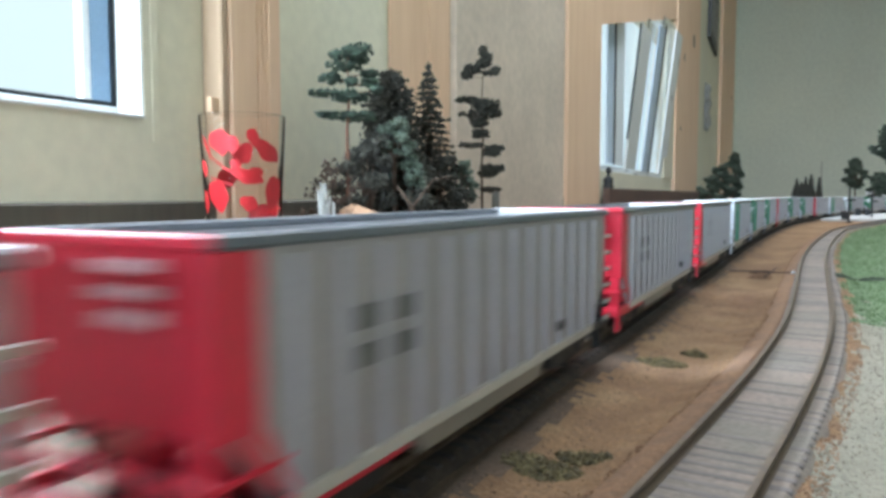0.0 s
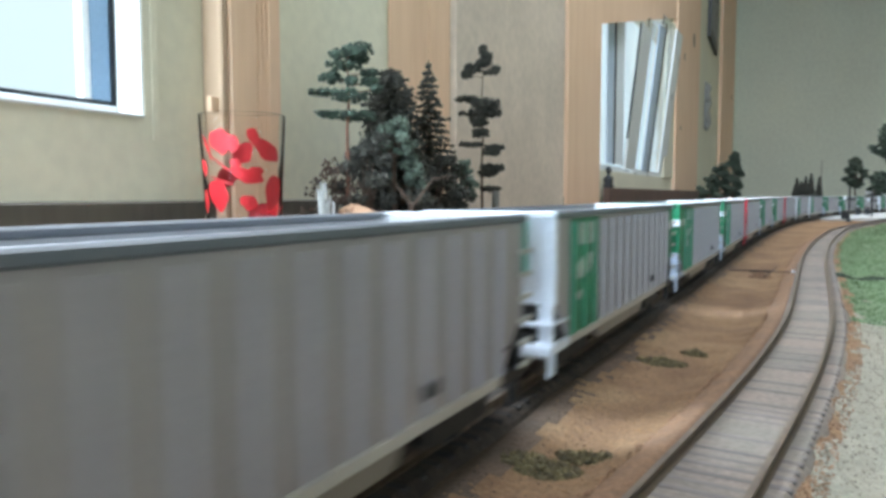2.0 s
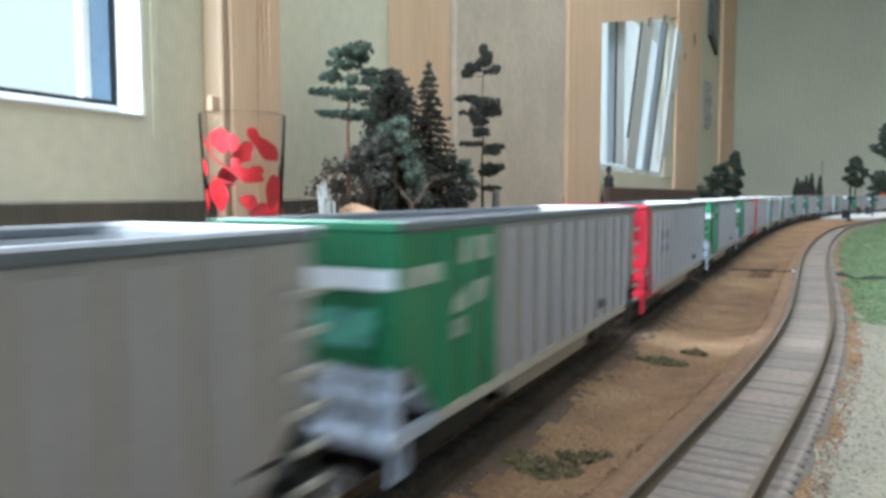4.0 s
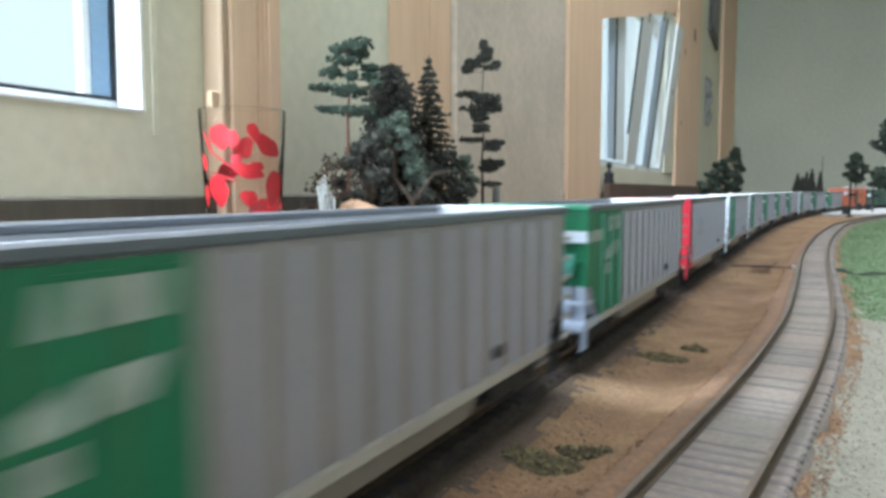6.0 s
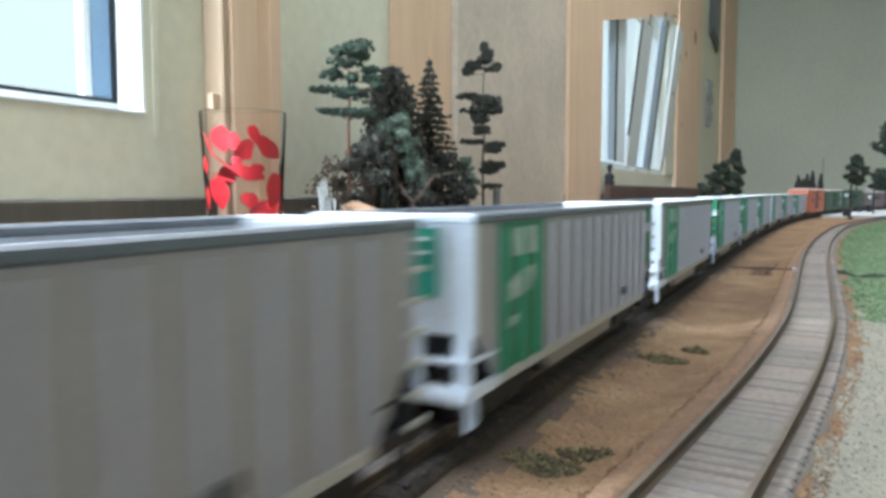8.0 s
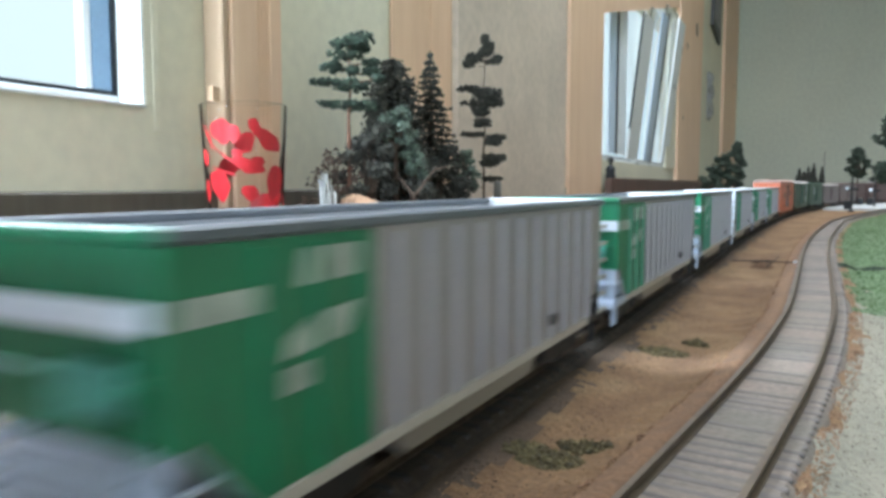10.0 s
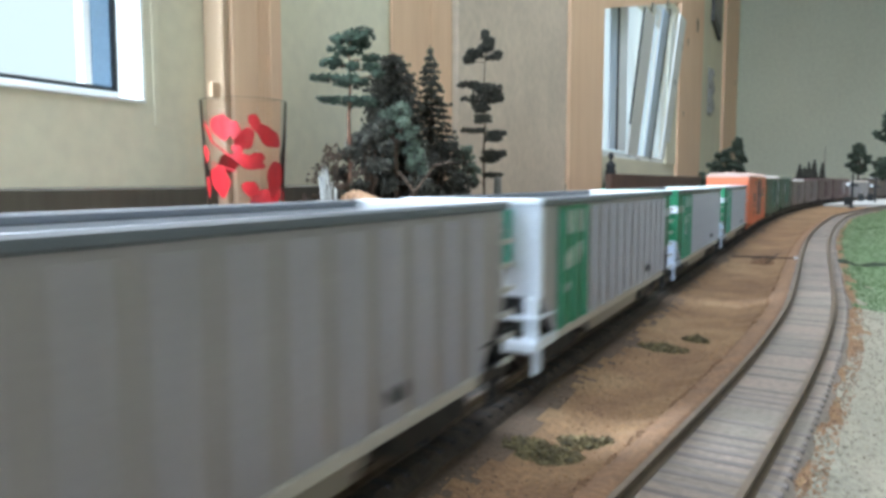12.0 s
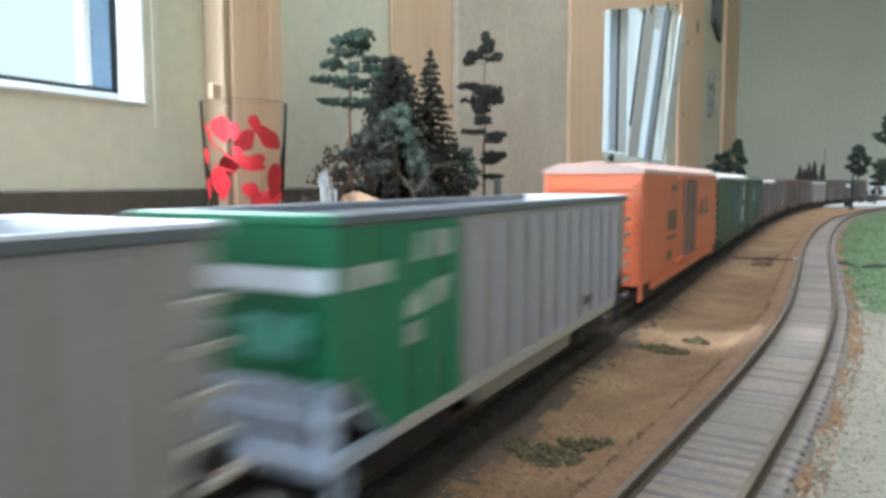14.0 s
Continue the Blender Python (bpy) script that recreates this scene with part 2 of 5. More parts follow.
def earth_material():
    """Brown scale earth with ochre patches, pale dust on the far verge and green flock on the lawn."""
    m = bpy.data.materials.new("scale_earth")
    m.use_nodes = True
    n, l = m.node_tree.nodes, m.node_tree.links
    b = n["Principled BSDF"]
    b.inputs["Roughness"].default_value = 0.95
    co = n.new("ShaderNodeTexCoord")
    big, mid, fine = (n.new("ShaderNodeTexNoise") for _ in range(3))
    for tex, s, d in ((big, 14, 5), (mid, 70, 5), (fine, 900, 3)):
        tex.inputs["Scale"].default_value, tex.inputs["Detail"].default_value = s, d
        l.new(co.outputs["Object"], tex.inputs[0])
    ramp = n.new("ShaderNodeValToRGB")
    e = ramp.color_ramp.elements
    e[0].position, e[0].color = 0.3, (0.120, 0.060, 0.029, 1)
    e[1].position, e[1].color = 0.7, (0.275, 0.178, 0.092, 1)
    e2 = e.new(0.5)
    e2.color = (0.20, 0.113, 0.053, 1)
    mixf = n.new("ShaderNodeMath")
    mixf.operation = "MULTIPLY_ADD"
    mixf.inputs[1].default_value = 0.45
    halfb = n.new("ShaderNodeMath")
    halfb.operation = "MULTIPLY"
    halfb.inputs[1].default_value = 0.55
    l.new(big.outputs[0], halfb.inputs[0]), l.new(mid.outputs[0], mixf.inputs[0]), l.new(halfb.outputs[0], mixf.inputs[2])
    l.new(mixf.outputs[0], ramp.inputs[0])
    grain = n.new("ShaderNodeMapRange")
    grain.inputs["From Min"].default_value, grain.inputs["From Max"].default_value = 0.3, 0.7
    grain.inputs["To Min"].default_value, grain.inputs["To Max"].default_value = 0.72, 1.25
    l.new(fine.outputs[0], grain.inputs[0])
    hsv = n.new("ShaderNodeHueSaturation")
    l.new(ramp.outputs[0], hsv.inputs["Color"]), l.new(grain.outputs[0], hsv.inputs["Value"])
    l.new(hsv.outputs[0], b.inputs["Base Color"])
    bp = n.new("ShaderNodeBump")
    bp.inputs["Strength"].default_value, bp.inputs["Distance"].default_value = 0.7, 0.0008
    l.new(fine.outputs[0], bp.inputs["Height"]), l.new(bp.outputs[0], b.inputs["Normal"])
    return m


M["earth"] = earth_material()

# ---- mesh helpers ----
class Shape:
    """Collects pieces for one mesh."""

    def __init__(self):
        self.v, self.f = [], []

    def add(self, verts, faces):
        k = len(self.v)
        self.v += [tuple(p) for p in verts]
        self.f += [tuple(k + i for i in f) for f in faces]
        return self

    def box(self, x0, x1, y0, y1, z0, z1, c=0.0):
        """A box; c chamfers its upright edges and its top."""
        if not c:
            return self.add([(x, y, z) for z in (z0, z1) for x, y in ((x0, y0), (x1, y0), (x1, y1), (x0, y1))],
                            [(3, 2, 1, 0), (4, 5, 6, 7), (0, 1, 5, 4), (1, 2, 6, 5), (2, 3, 7, 6), (3, 0, 4, 7)])
        ring = lambda i, z: [(x0 + i + c, y0 + i, z), (x1 - i - c, y0 + i, z), (x1 - i, y0 + i + c, z), (x1 - i, y1 - i - c, z),
                             (x1 - i - c, y1 - i, z), (x0 + i + c, y1 - i, z), (x0 + i, y1 - i - c, z), (x0 + i, y0 + i + c, z)]
        rings = ring(c, z0) + ring(0, z0 + c) + ring(0, z1 - c) + ring(c, z1)
        faces = [tuple(range(7, -1, -1)), tuple(range(24, 32))]
        for r in range(3):
            faces += [(8 * r + i, 8 * r + (i + 1) % 8, 8 * r + 8 + (i + 1) % 8, 8 * r + 8 + i) for i in range(8)]
        return self.add(rings, faces)

    def rod(self, a, b, r0, r1=None, sides=8):
        a, b = Vector(a), Vector(b)
        r1 = r0 if r1 is None else r1
        axis = (b - a).normalized()
        s = axis.orthogonal().normalized()
        t = axis.cross(s)
        pts = []
        for p, r in ((a, r0), (b, r1)):
            pts += [p + r * (math.cos(2 * math.pi * i / sides) * s + math.sin(2 * math.pi * i / sides) * t) for i in range(sides)]
        faces = [(i, (i + 1) % sides, sides + (i + 1) % sides, sides + i) for i in range(sides)]
        return self.add(pts, faces + [tuple(range(sides - 1, -1, -1)), tuple(range(sides, 2 * sides))])

    def lathe(self, profile, sides=32, centre=(0, 0, 0), closed=False):
        cx, cy, cz = centre
        pts = [(cx + r * math.cos(2 * math.pi * i / sides), cy + r * math.sin(2 * math.pi * i / sides), cz + z) for r, z in profile for i in range(sides)]
        faces = []
        n = len(profile)
        for k in range(n if closed else n - 1):
            k2 = (k + 1) % n
            faces += [(k * sides + i, k * sides + (i + 1) % sides, k2 * sides + (i + 1) % sides, k2 * sides + i) for i in range(sides)]
        return self.add(pts, faces)

    def prism(self, outline, y0, y1):
        """An x, z outline, drawn out along y."""
        n = len(outline)
        return self.add([(x, y, z) for y in (y0, y1) for x, z in outline],
                        [tuple(range(n)), tuple(range(2 * n - 1, n - 1, -1))] + [(i, n + i, n + (i + 1) % n, (i + 1) % n) for i in range(n)])

    def plate(self, outline, x0, x1):
        """A y, z outline, drawn out along x."""
        n = len(outline)
        return self.add([(x, y, z) for x in (x0, x1) for y, z in outline],
                        [tuple(range(n)), tuple(range(2 * n - 1, n - 1, -1))] + [(i, n + i, n + (i + 1) % n, (i + 1) % n) for i in range(n)])

    def tuft(self, p, r, rng):
        """A small ragged clump: an uneven octahedron."""
        d = [(1, 0, 0), (-1, 0, 0), (0, 1, 0), (0, -1, 0), (0, 0, 1), (0, 0, -1)]
        q = Euler((rng.uniform(0, 6), rng.uniform(0, 6), rng.uniform(0, 6))).to_matrix()
        pts = [Vector(p) + q @ (Vector(v) * r * rng.uniform(0.55, 1.35)) for v in d]
        return self.add(pts, [(0, 2, 4), (2, 1, 4), (1, 3, 4), (3, 0, 4), (2, 0, 5), (1, 2, 5), (3, 1, 5), (0, 3, 5)])

    def mesh(self, name, mat, smooth=False):
        me = bpy.data.meshes.new(name)
        me.from_pydata(self.v, [], self.f)
        bm = bmesh.new()
        bm.from_mesh(me)
        bmesh.ops.recalc_face_normals(bm, faces=bm.faces)
        bm.to_mesh(me)
        bm.free()
        me.materials.append(mat)
        if smooth:
            me.shade_smooth()
        return me


def part(name, shape, mat, parent=None, label="", m=None, smooth=False):
    ob = new(name, shape if isinstance(shape, bpy.types.Mesh) else shape.mesh(name, mat, smooth))
    if m is not None:
        ob.matrix_basis = m
    if parent is not None:
        ob.parent = parent
    if label:
        tagged(ob, label)
    return ob


def thing(name, m, label, category, group="", kind=""):
    ob = new(name)
    ob.matrix_basis = m
    ob.empty_display_size = 0.02
    return tagged(ob, label, category, group, kind)


def box(*a, **k):
    return Shape().box(*a, **k)

# ---- the room ----
FLOOR, CEIL, END, BACK, RIGHT = -0.95, 2.2, 6.75, SOUTH, EAST
W1 = (-0.95, 0.487, 0.117, 0.85)      # window openings in the long wall: y from, y to, sill, head
W2 = (2.12, 4.26, 0.125, 0.86)
W3 = (-3.6, -1.6, 0.117, 0.85)


def holed(put, a, b, h0, h1):
    """A wall from a to b with an opening from h0 to h1, added for an unseen lamp."""
    s = Shape()
    put(s, a, h0, FLOOR, CEIL), put(s, h1, b, FLOOR, CEIL)
    put(s, h0, h1, FLOOR, -0.05), put(s, h0, h1, 1.15, CEIL)
    return s


def build_room():
    s = Shape()
    x0, x1 = WALL - 0.2, WALL
    edges = [BACK - 0.2, W3[0], W3[1], W1[0], W1[1], W2[0], W2[1], END + 0.2]
    for i in (0, 2, 6):
        s.box(x0, x1, edges[i], edges[i + 1], FLOOR, CEIL)
    # the masonry beyond the first window is cut back outside
    s.box(WALL - 0.09, x1, edges[4], edges[5], FLOOR, CEIL)
    s.box(x0, WALL - 0.0905, edges[4] + 0.45, edges[5], FLOOR, CEIL)
    for w in (W1, W2, W3):
        s.box(x0, x1, w[0], w[1], FLOOR, w[2])
        s.box(x0, x1, w[0], w[1], w[3], CEIL)
    tagged(part("wall_west", s, M["plaster"]), "cream painted wall with wooden posts and windows", "wall", kind="structure")
    tagged(part("wall_north", box(WALL, RIGHT, END, END + 0.2, FLOOR, CEIL), M["plaster_far"]), "dim grey-green painted end wall", "wall", kind="structure")
    tagged(part("wall_east", holed(lambda s, a, b, z0, z1: s.box(RIGHT, RIGHT + 0.2, a, b, z0, z1), BACK - 0.2, END + 0.2, 3.05, 6.15), M["plaster"]), "plain cream painted wall", "wall", kind="structure")
    tagged(part("wall_south", holed(lambda s, a, b, z0, z1: s.box(a, b, BACK - 0.2, BACK, z0, z1), WALL, RIGHT, -0.42, 1.12), M["plaster"]), "plain cream painted wall", "wall", kind="structure")
    tagged(part("floor", box(WALL - 0.2, RIGHT + 0.2, BACK - 0.2, END + 0.2, FLOOR - 0.1, FLOOR), M["floor"]), "brown wooden floor", "floor", kind="structure")
    # the gap in the ceiling is added for the overhead fill lamp
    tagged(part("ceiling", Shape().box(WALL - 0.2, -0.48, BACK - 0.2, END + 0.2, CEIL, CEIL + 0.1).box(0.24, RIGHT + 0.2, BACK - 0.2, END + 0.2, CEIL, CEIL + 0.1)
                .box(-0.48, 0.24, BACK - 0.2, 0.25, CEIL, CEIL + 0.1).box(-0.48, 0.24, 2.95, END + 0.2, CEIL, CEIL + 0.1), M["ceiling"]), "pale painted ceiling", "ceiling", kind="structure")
    tagged(part("backdrop", box(-3.3, -3.25, -14, 60, -6, 14), M["outside"]), "bright hazy daylight outside the windows", "backdrop", kind="structure")


def post(name, y0, y1, out, z0, z1, grooves=(), label="pale pine timber post against the wall", knots=()):
    t = thing(name, pose(WALL, y0, z0), label, "post", "timber posts", "structure")
    cuts = [0.0, *grooves, y1 - y0]
    for a, b in zip(cuts, cuts[1:]):
        part("plank", box(0.0005, out, a + (0.001 if a else 0), b, 0, z1 - z0, c=0.0025), M["pine"], t)
    for ky, kz, r in knots:
        k = Shape().lathe([(0, 0.0008), (r * 0.6, 0.0008), (r, 0)], 10)
        ob = part("knot", k, M["knot"], t, m=pose(out, ky - y0, kz - z0, 0, 90, 0))
    return t


def build_posts():
    post("timber_post", 0.5695, 0.649, 0.027, -0.02, CEIL, (0.042, 0.049, 0.056))
    # board added to stand for the shaded side of the post
    side_board = thing("timber_post", pose(WALL, 0.559, -0.02), "pine board with the post's side shade painted in", "post", "timber posts", "structure")
    part("plank", box(0.0005, 0.0255, 0, 0.0097, 0, CEIL + 0.02, c=0.0015), M["pine_shaded"], side_board)
    part("offcut", box(0.0260, 0.0325, -0.0226, -0.0114, 0.1400, 0.1607, c=0.0008), M["pine_pale"], side_board, "short pale wooden offcut")
    post("timber_post", 0.922, 1.124, 0.004, -0.02, CEIL, (0.125,), "flat pale pine trim boards on the wall")
    # panel added so that the wall's dimmer stretch has its own colour
    tagged(part("wall_panel", box(WALL + 0.0005, WALL + 0.014, 1.1255, 1.748, -0.02, CEIL - 0.002, c=0.001), M["plaster_pink_dimmed"]), "pinkish beige wall panel with faint stains and weaker light painted in", "wall panel", kind="structure")
    post("timber_post", 1.757, 2.085, 0.020, -0.02, CEIL, label="wide pine timber post beside the tilted window")
    post("timber_post", 3.47, 4.27, 0.020, -0.02, CEIL, label="wide pine timber post with knots", knots=((4.02, 0.835, 0.036), (3.70, 0.70, 0.018), (3.62, 0.36, 0.012)))
    post("timber_post", 5.50, 6.55, 0.020, -0.02, CEIL, label="yellowish pine corner post", knots=((6.3, 0.815, 0.022),))
    lintel = thing("lintel", pose(WALL, 0, 0), "pine board over the tilted window", "lintel", kind="structure")
    part("plank", Shape().plate([(2.087, 0.525), (3.468, 0.832), (3.468, CEIL), (2.087, CEIL)], 0.0005, 0.016), M["pine"], lintel)


def window_parts(t, w):
    """A fixed frame with a sill and panes, in the wall's opening."""
    y0, y1, z0, z1 = w
    d0, d1 = -0.085, -0.035
    fr = 0.045
    part("window_frame", box(d0, d1, y0, y1, z0, z0 + 0.02, c=0.003), M["upvc"], t)
    part("window_frame", box(d0, d1, y0, y1, z1 - fr, z1, c=0.003), M["upvc"], t)
    part("window_frame", box(d0, d1, y0, y0 + fr, z0 + 0.02, z1 - fr, c=0.003), M["upvc"], t)
    part("window_frame", box(d0, d1, y1 - 0.014, y1, z0 + 0.02, z1 - fr, c=0.003), M["upvc"], t)
    part("window_sill", box(-0.035, 0.002, y0 + 0.002, y1 - 0.002, z0 - 0.004, z0 + 0.003, c=0.001), M["upvc"], t)


def build_windows():
    # the window beside the camera: white frame, blue-grey edge, black seal
    t = thing("window_1", pose(WALL, 0, 0), "white plastic window with a black seal, full of daylight", "window", kind="structure")
    y0, y1, z0, z1 = W1
    part("reveal", box(-0.0315, -0.0005, y1 - 0.0025, y1 - 0.0003, z0 + 0.0035, z1 - 0.001), M["upvc"], t)
    part("window_sill", Shape().prism([(-0.0315, z0 + 0.0002), (0.0015, z0 + 0.0002), (0.0015, z0 + 0.0022), (-0.0315, z0 + 0.0050)], y0 + 0.001, y1 - 0.001), M["upvc"], t)
    part("window_frame", box(-0.085, -0.0320, y0, y1 - 0.0003, z0 + 0.0003, z0 + 0.0115, c=0.001), M["upvc"], t)
    part("window_frame", box(-0.085, -0.0320, y0, y1 - 0.0003, z1 - 0.045, z1 - 0.0003, c=0.003), M["upvc"], t)
    part("window_frame", box(-0.085, -0.0320, y0, y0 + 0.045, z0 + 0.012, z1 - 0.046, c=0.003), M["upvc"], t)
    part("gasket", box(-0.080, -0.0325, y0 + 0.046, y1 - 0.0060, z0 + 0.0117, z0 + 0.0148), M["gasket"], t)
    part("gasket", box(-0.080, -0.0325, y1 - 0.0058, y1 - 0.0028, z0 + 0.0117, z1 - 0.046), M["gasket"], t)
    part("sash_edge", box(-0.0440, -0.0345, y1 - 0.0260, y1 - 0.0060, z0 + 0.0150, z1 - 0.046, c=0.001), M["upvc_blue"], t, "blue-grey sash edge")
    part("sash_stile", box(-0.0455, -0.0350, y1 - 0.0350, y1 - 0.0262, z0 + 0.0150, z1 - 0.046, c=0.001), M["upvc"], t)
    pane = part("pane", box(-0.0450, -0.0410, y0 + 0.046, y1 - 0.0352, z0 + 0.0150, z1 - 0.046), M["pane"], t)
    pane.visible_shadow = False
    casing = thing("window_casing", pose(WALL, 0, 0), "cream painted flat casing beside the window", "trim", kind="structure")
    part("casing_board", box(0.0004, 0.0013, y1 + 0.008, y1 + 0.016, z0 - 0.02, CEIL, c=0.0003), M["plaster"], casing)
    # the far window with its tilted sash
    t = thing("window_2", pose(WALL, 0, 0), "white plastic window with its sash tilted into the room", "window", kind="structure")
    window_parts(t, W2)
    lo, hi = W2[2] + 0.021, W2[3] - 0.046
    part("sash_edge", box(-0.016, -0.010, 2.292, 2.378, lo, hi, c=0.003), M["upvc_dull"], t, "pale blue-grey sash edge")
    part("gasket", box(-0.014, -0.008, 2.380, 2.397, lo, hi), M["gasket"], t)
    part("mullion", box(-0.018, -0.012, 2.402, 2.540, lo, hi, c=0.003), M["upvc"], t)
    p = part("pane", box(-0.062, -0.058, 2.166, 4.24, lo, hi), M["pane"], t)
    p.visible_shadow = False
    lean = pose(0.0, 0, W2[2] + 0.010, 0, 6.1, 0)
    sash = part("tilted_sash", box(-0.005, 0.002, 2.797, 2.905, 0, 0.536, c=0.003), M["upvc_dull"], t, "pale blue-grey sash tilted inwards at the top", lean)
    part("gasket", box(0.000, 0.003, 2.907, 2.932, 0, 0.558), M["gasket"], sash)
    part("sash_stile", box(-0.006, 0.004, 3.147, 3.300, 0, 0.586, c=0.002), M["upvc"], sash)
    part("sash_stile", box(-0.006, 0.003, 2.500, 2.662, 0, 0.479, c=0.002), M["upvc"], sash)
    part("gasket", box(-0.003, 0.002, 2.484, 2.498, 0.10, 0.475), M["gasket"], sash)
    part("sash_rail", box(-0.006, 0.001, 2.664, 3.145, -0.012, 0.004, c=0.002), M["upvc"], sash)
    for a, b, high in ((2.664, 2.795, 0.527), (2.934, 3.145, 0.592)):
        p = part("pane", box(-0.016, -0.012, a, b, 0.005, high), M["pane"], sash)
        p.visible_shadow = False
    part("apron", box(0.0005, 0.006, 2.087, 3.468, 0.04, W2[2] - 0.005, c=0.001), M["plaster"], t)
    part("apron", box(0.0005, 0.012, 3.22, 3.468, W2[2] - 0.004, 0.80, c=0.001), M["plaster"], t)
    # an unseen window, added behind the camera to hold a lamp
    t = thing("window_3", pose(WALL, 0, 0), "unseen white plastic window assumed behind the camera", "window", kind="structure")
    window_parts(t, W3)
    p = part("pane", box(-0.062, -0.058, W3[0] + 0.046, W3[1] - 0.046, W3[2] + 0.02, W3[3] - 0.045), M["pane"], t)
    p.visible_shadow = False


build_room()
build_posts()
build_windows()

# ---- the layout: bench, ground and tracks ----
S_STEP = 0.02
HEADING = 0.018


def train_line():
    """The train's line: straight behind the camera, then a slowly tightening bend to the right."""
    pts, x, y, a, s = [], -0.0752, 0.0, HEADING, 0.0
    while s < 5.6:
        pts.append((x, y, a))
        k = 0.2067 * max(s - 0.555, 0.0) if s < 2.75 else 0.0
        a += k * S_STEP
        x += math.sin(a) * S_STEP
        y += math.cos(a) * S_STEP
        s += S_STEP
    return pts


LINE = train_line()


def on_line(s):
    """Place and heading at s metres along the line."""
    if s <= 0:
        return LINE[0][0] + HEADING * s, s, HEADING
    i = min(int(s / S_STEP), len(LINE) - 2)
    f = s / S_STEP - i
    return tuple(LINE[i][k] + f * (LINE[i + 1][k] - LINE[i][k]) for k in range(3))


SIDING = [(-4.2, -0.115), (-0.6, -0.105), (-0.2, -0.062), (0.0, -0.0315), (0.12, -0.0157), (0.15, -0.0119), (0.20, -0.0059), (0.245, -0.0015), (0.32, 0.0038),
          (0.43, 0.0065), (0.63, 0.0104), (0.84, 0.0205), (1.07, 0.0390), (1.17, 0.0490), (1.62, 0.1370), (2.2, 0.285), (3.0, 0.56), (3.8, 0.95)]


def siding_line():
    """The empty track: a smooth curve through a few places, in even steps."""
    out = []
    p = [Vector((x + 0.001, y)) for y, x in SIDING]
    for i in range(1, len(p) - 2):
        n = max(2, int((p[i + 1] - p[i]).length / 0.01))
        for k in range(n):
            t = k / n
            a, b, c, d = p[i - 1], p[i], p[i + 1], p[i + 2]
            ta, tb, tc = [max((v - u).length, 1e-6) ** 0.5 for u, v in ((a, b), (b, c), (c, d))]
            m1 = ((b - a) / ta - (c - a) / (ta + tb) + (c - b) / tb) * tb
            m2 = ((c - b) / tb - (d - b) / (tb + tc) + (d - c) / tc) * tb
            out.append((2 * t**3 - 3 * t**2 + 1) * b + (t**3 - 2 * t**2 + t) * m1 + (-2 * t**3 + 3 * t**2) * c + (t**3 - t**2) * m2)
    return out


EMPTY = siding_line()


def siding_x(y):
    best = min(EMPTY, key=lambda q: abs(q.y - y))
    return best.x


def line_x(y):
    if y <= 0:
        return LINE[0][0] + HEADING * y
    return min(LINE, key=lambda q: abs(q[1] - y))[0]


GROUND = -0.0065


def spread(lo, hi, dense_lo, dense_hi, fine, coarse):
    out, v = [], lo
    while v < hi:
        out.append(v)
        v += fine if dense_lo <= v < dense_hi else coarse
    return out + [hi]


SX = {round(y, 2): siding_x(y) for y in [i / 100 for i in range(-440, 560)]}
TX = {round(y, 2): line_x(y) for y in [i / 100 for i in range(-440, 560)]}


def ground_height(x, y):
    z = GROUND + 0.0011 * noise.noise((x * 18, y * 18, 0)) + 0.0005 * noise.noise((x * 70, y * 70, 3))
    k = round(max(-4.4, min(5.5, y)), 2)
    ds, dt = abs(x - SX.get(k, 9)), abs(x - TX.get(k, 9))
    z += 0.0036 * max(0.0, min(1.0, (0.026 - ds) / 0.010)) * (0.75 + 0.35 * noise.noise((x * 120, y * 120, 9)))
    z += 0.0020 * max(0.0, min(1.0, (0.030 - dt) / 0.012))
    rise = max(0.0, x - SX.get(k, 9) - 0.03)
    return z + min(0.012, rise * 0.05)


def zone(x, y):
    """0 earth, 1 pale gravel, 2 lawn, 3 earth with the train's shadow painted in."""
    k = round(max(-4.4, min(5.5, y)), 2)
    d = x - SX.get(k, 9) + 0.006 * noise.noise((x * 40, y * 40, 7))
    if d < 0.0160 + 0.004 * noise.noise((x * 90, y * 60, 13)):
        # ragged strip beside the cars takes the painted shadow
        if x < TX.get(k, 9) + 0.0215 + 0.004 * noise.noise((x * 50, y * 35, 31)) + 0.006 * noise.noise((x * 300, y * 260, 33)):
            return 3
        return 0
    edge = 0.37 + 0.06 * noise.noise((x * 25, y * 25, 11)) + 0.07 * noise.noise((x * 110, y * 80, 12)) - (x - 0.03) * 1.2
    if y > edge:
        return 2
    return 1


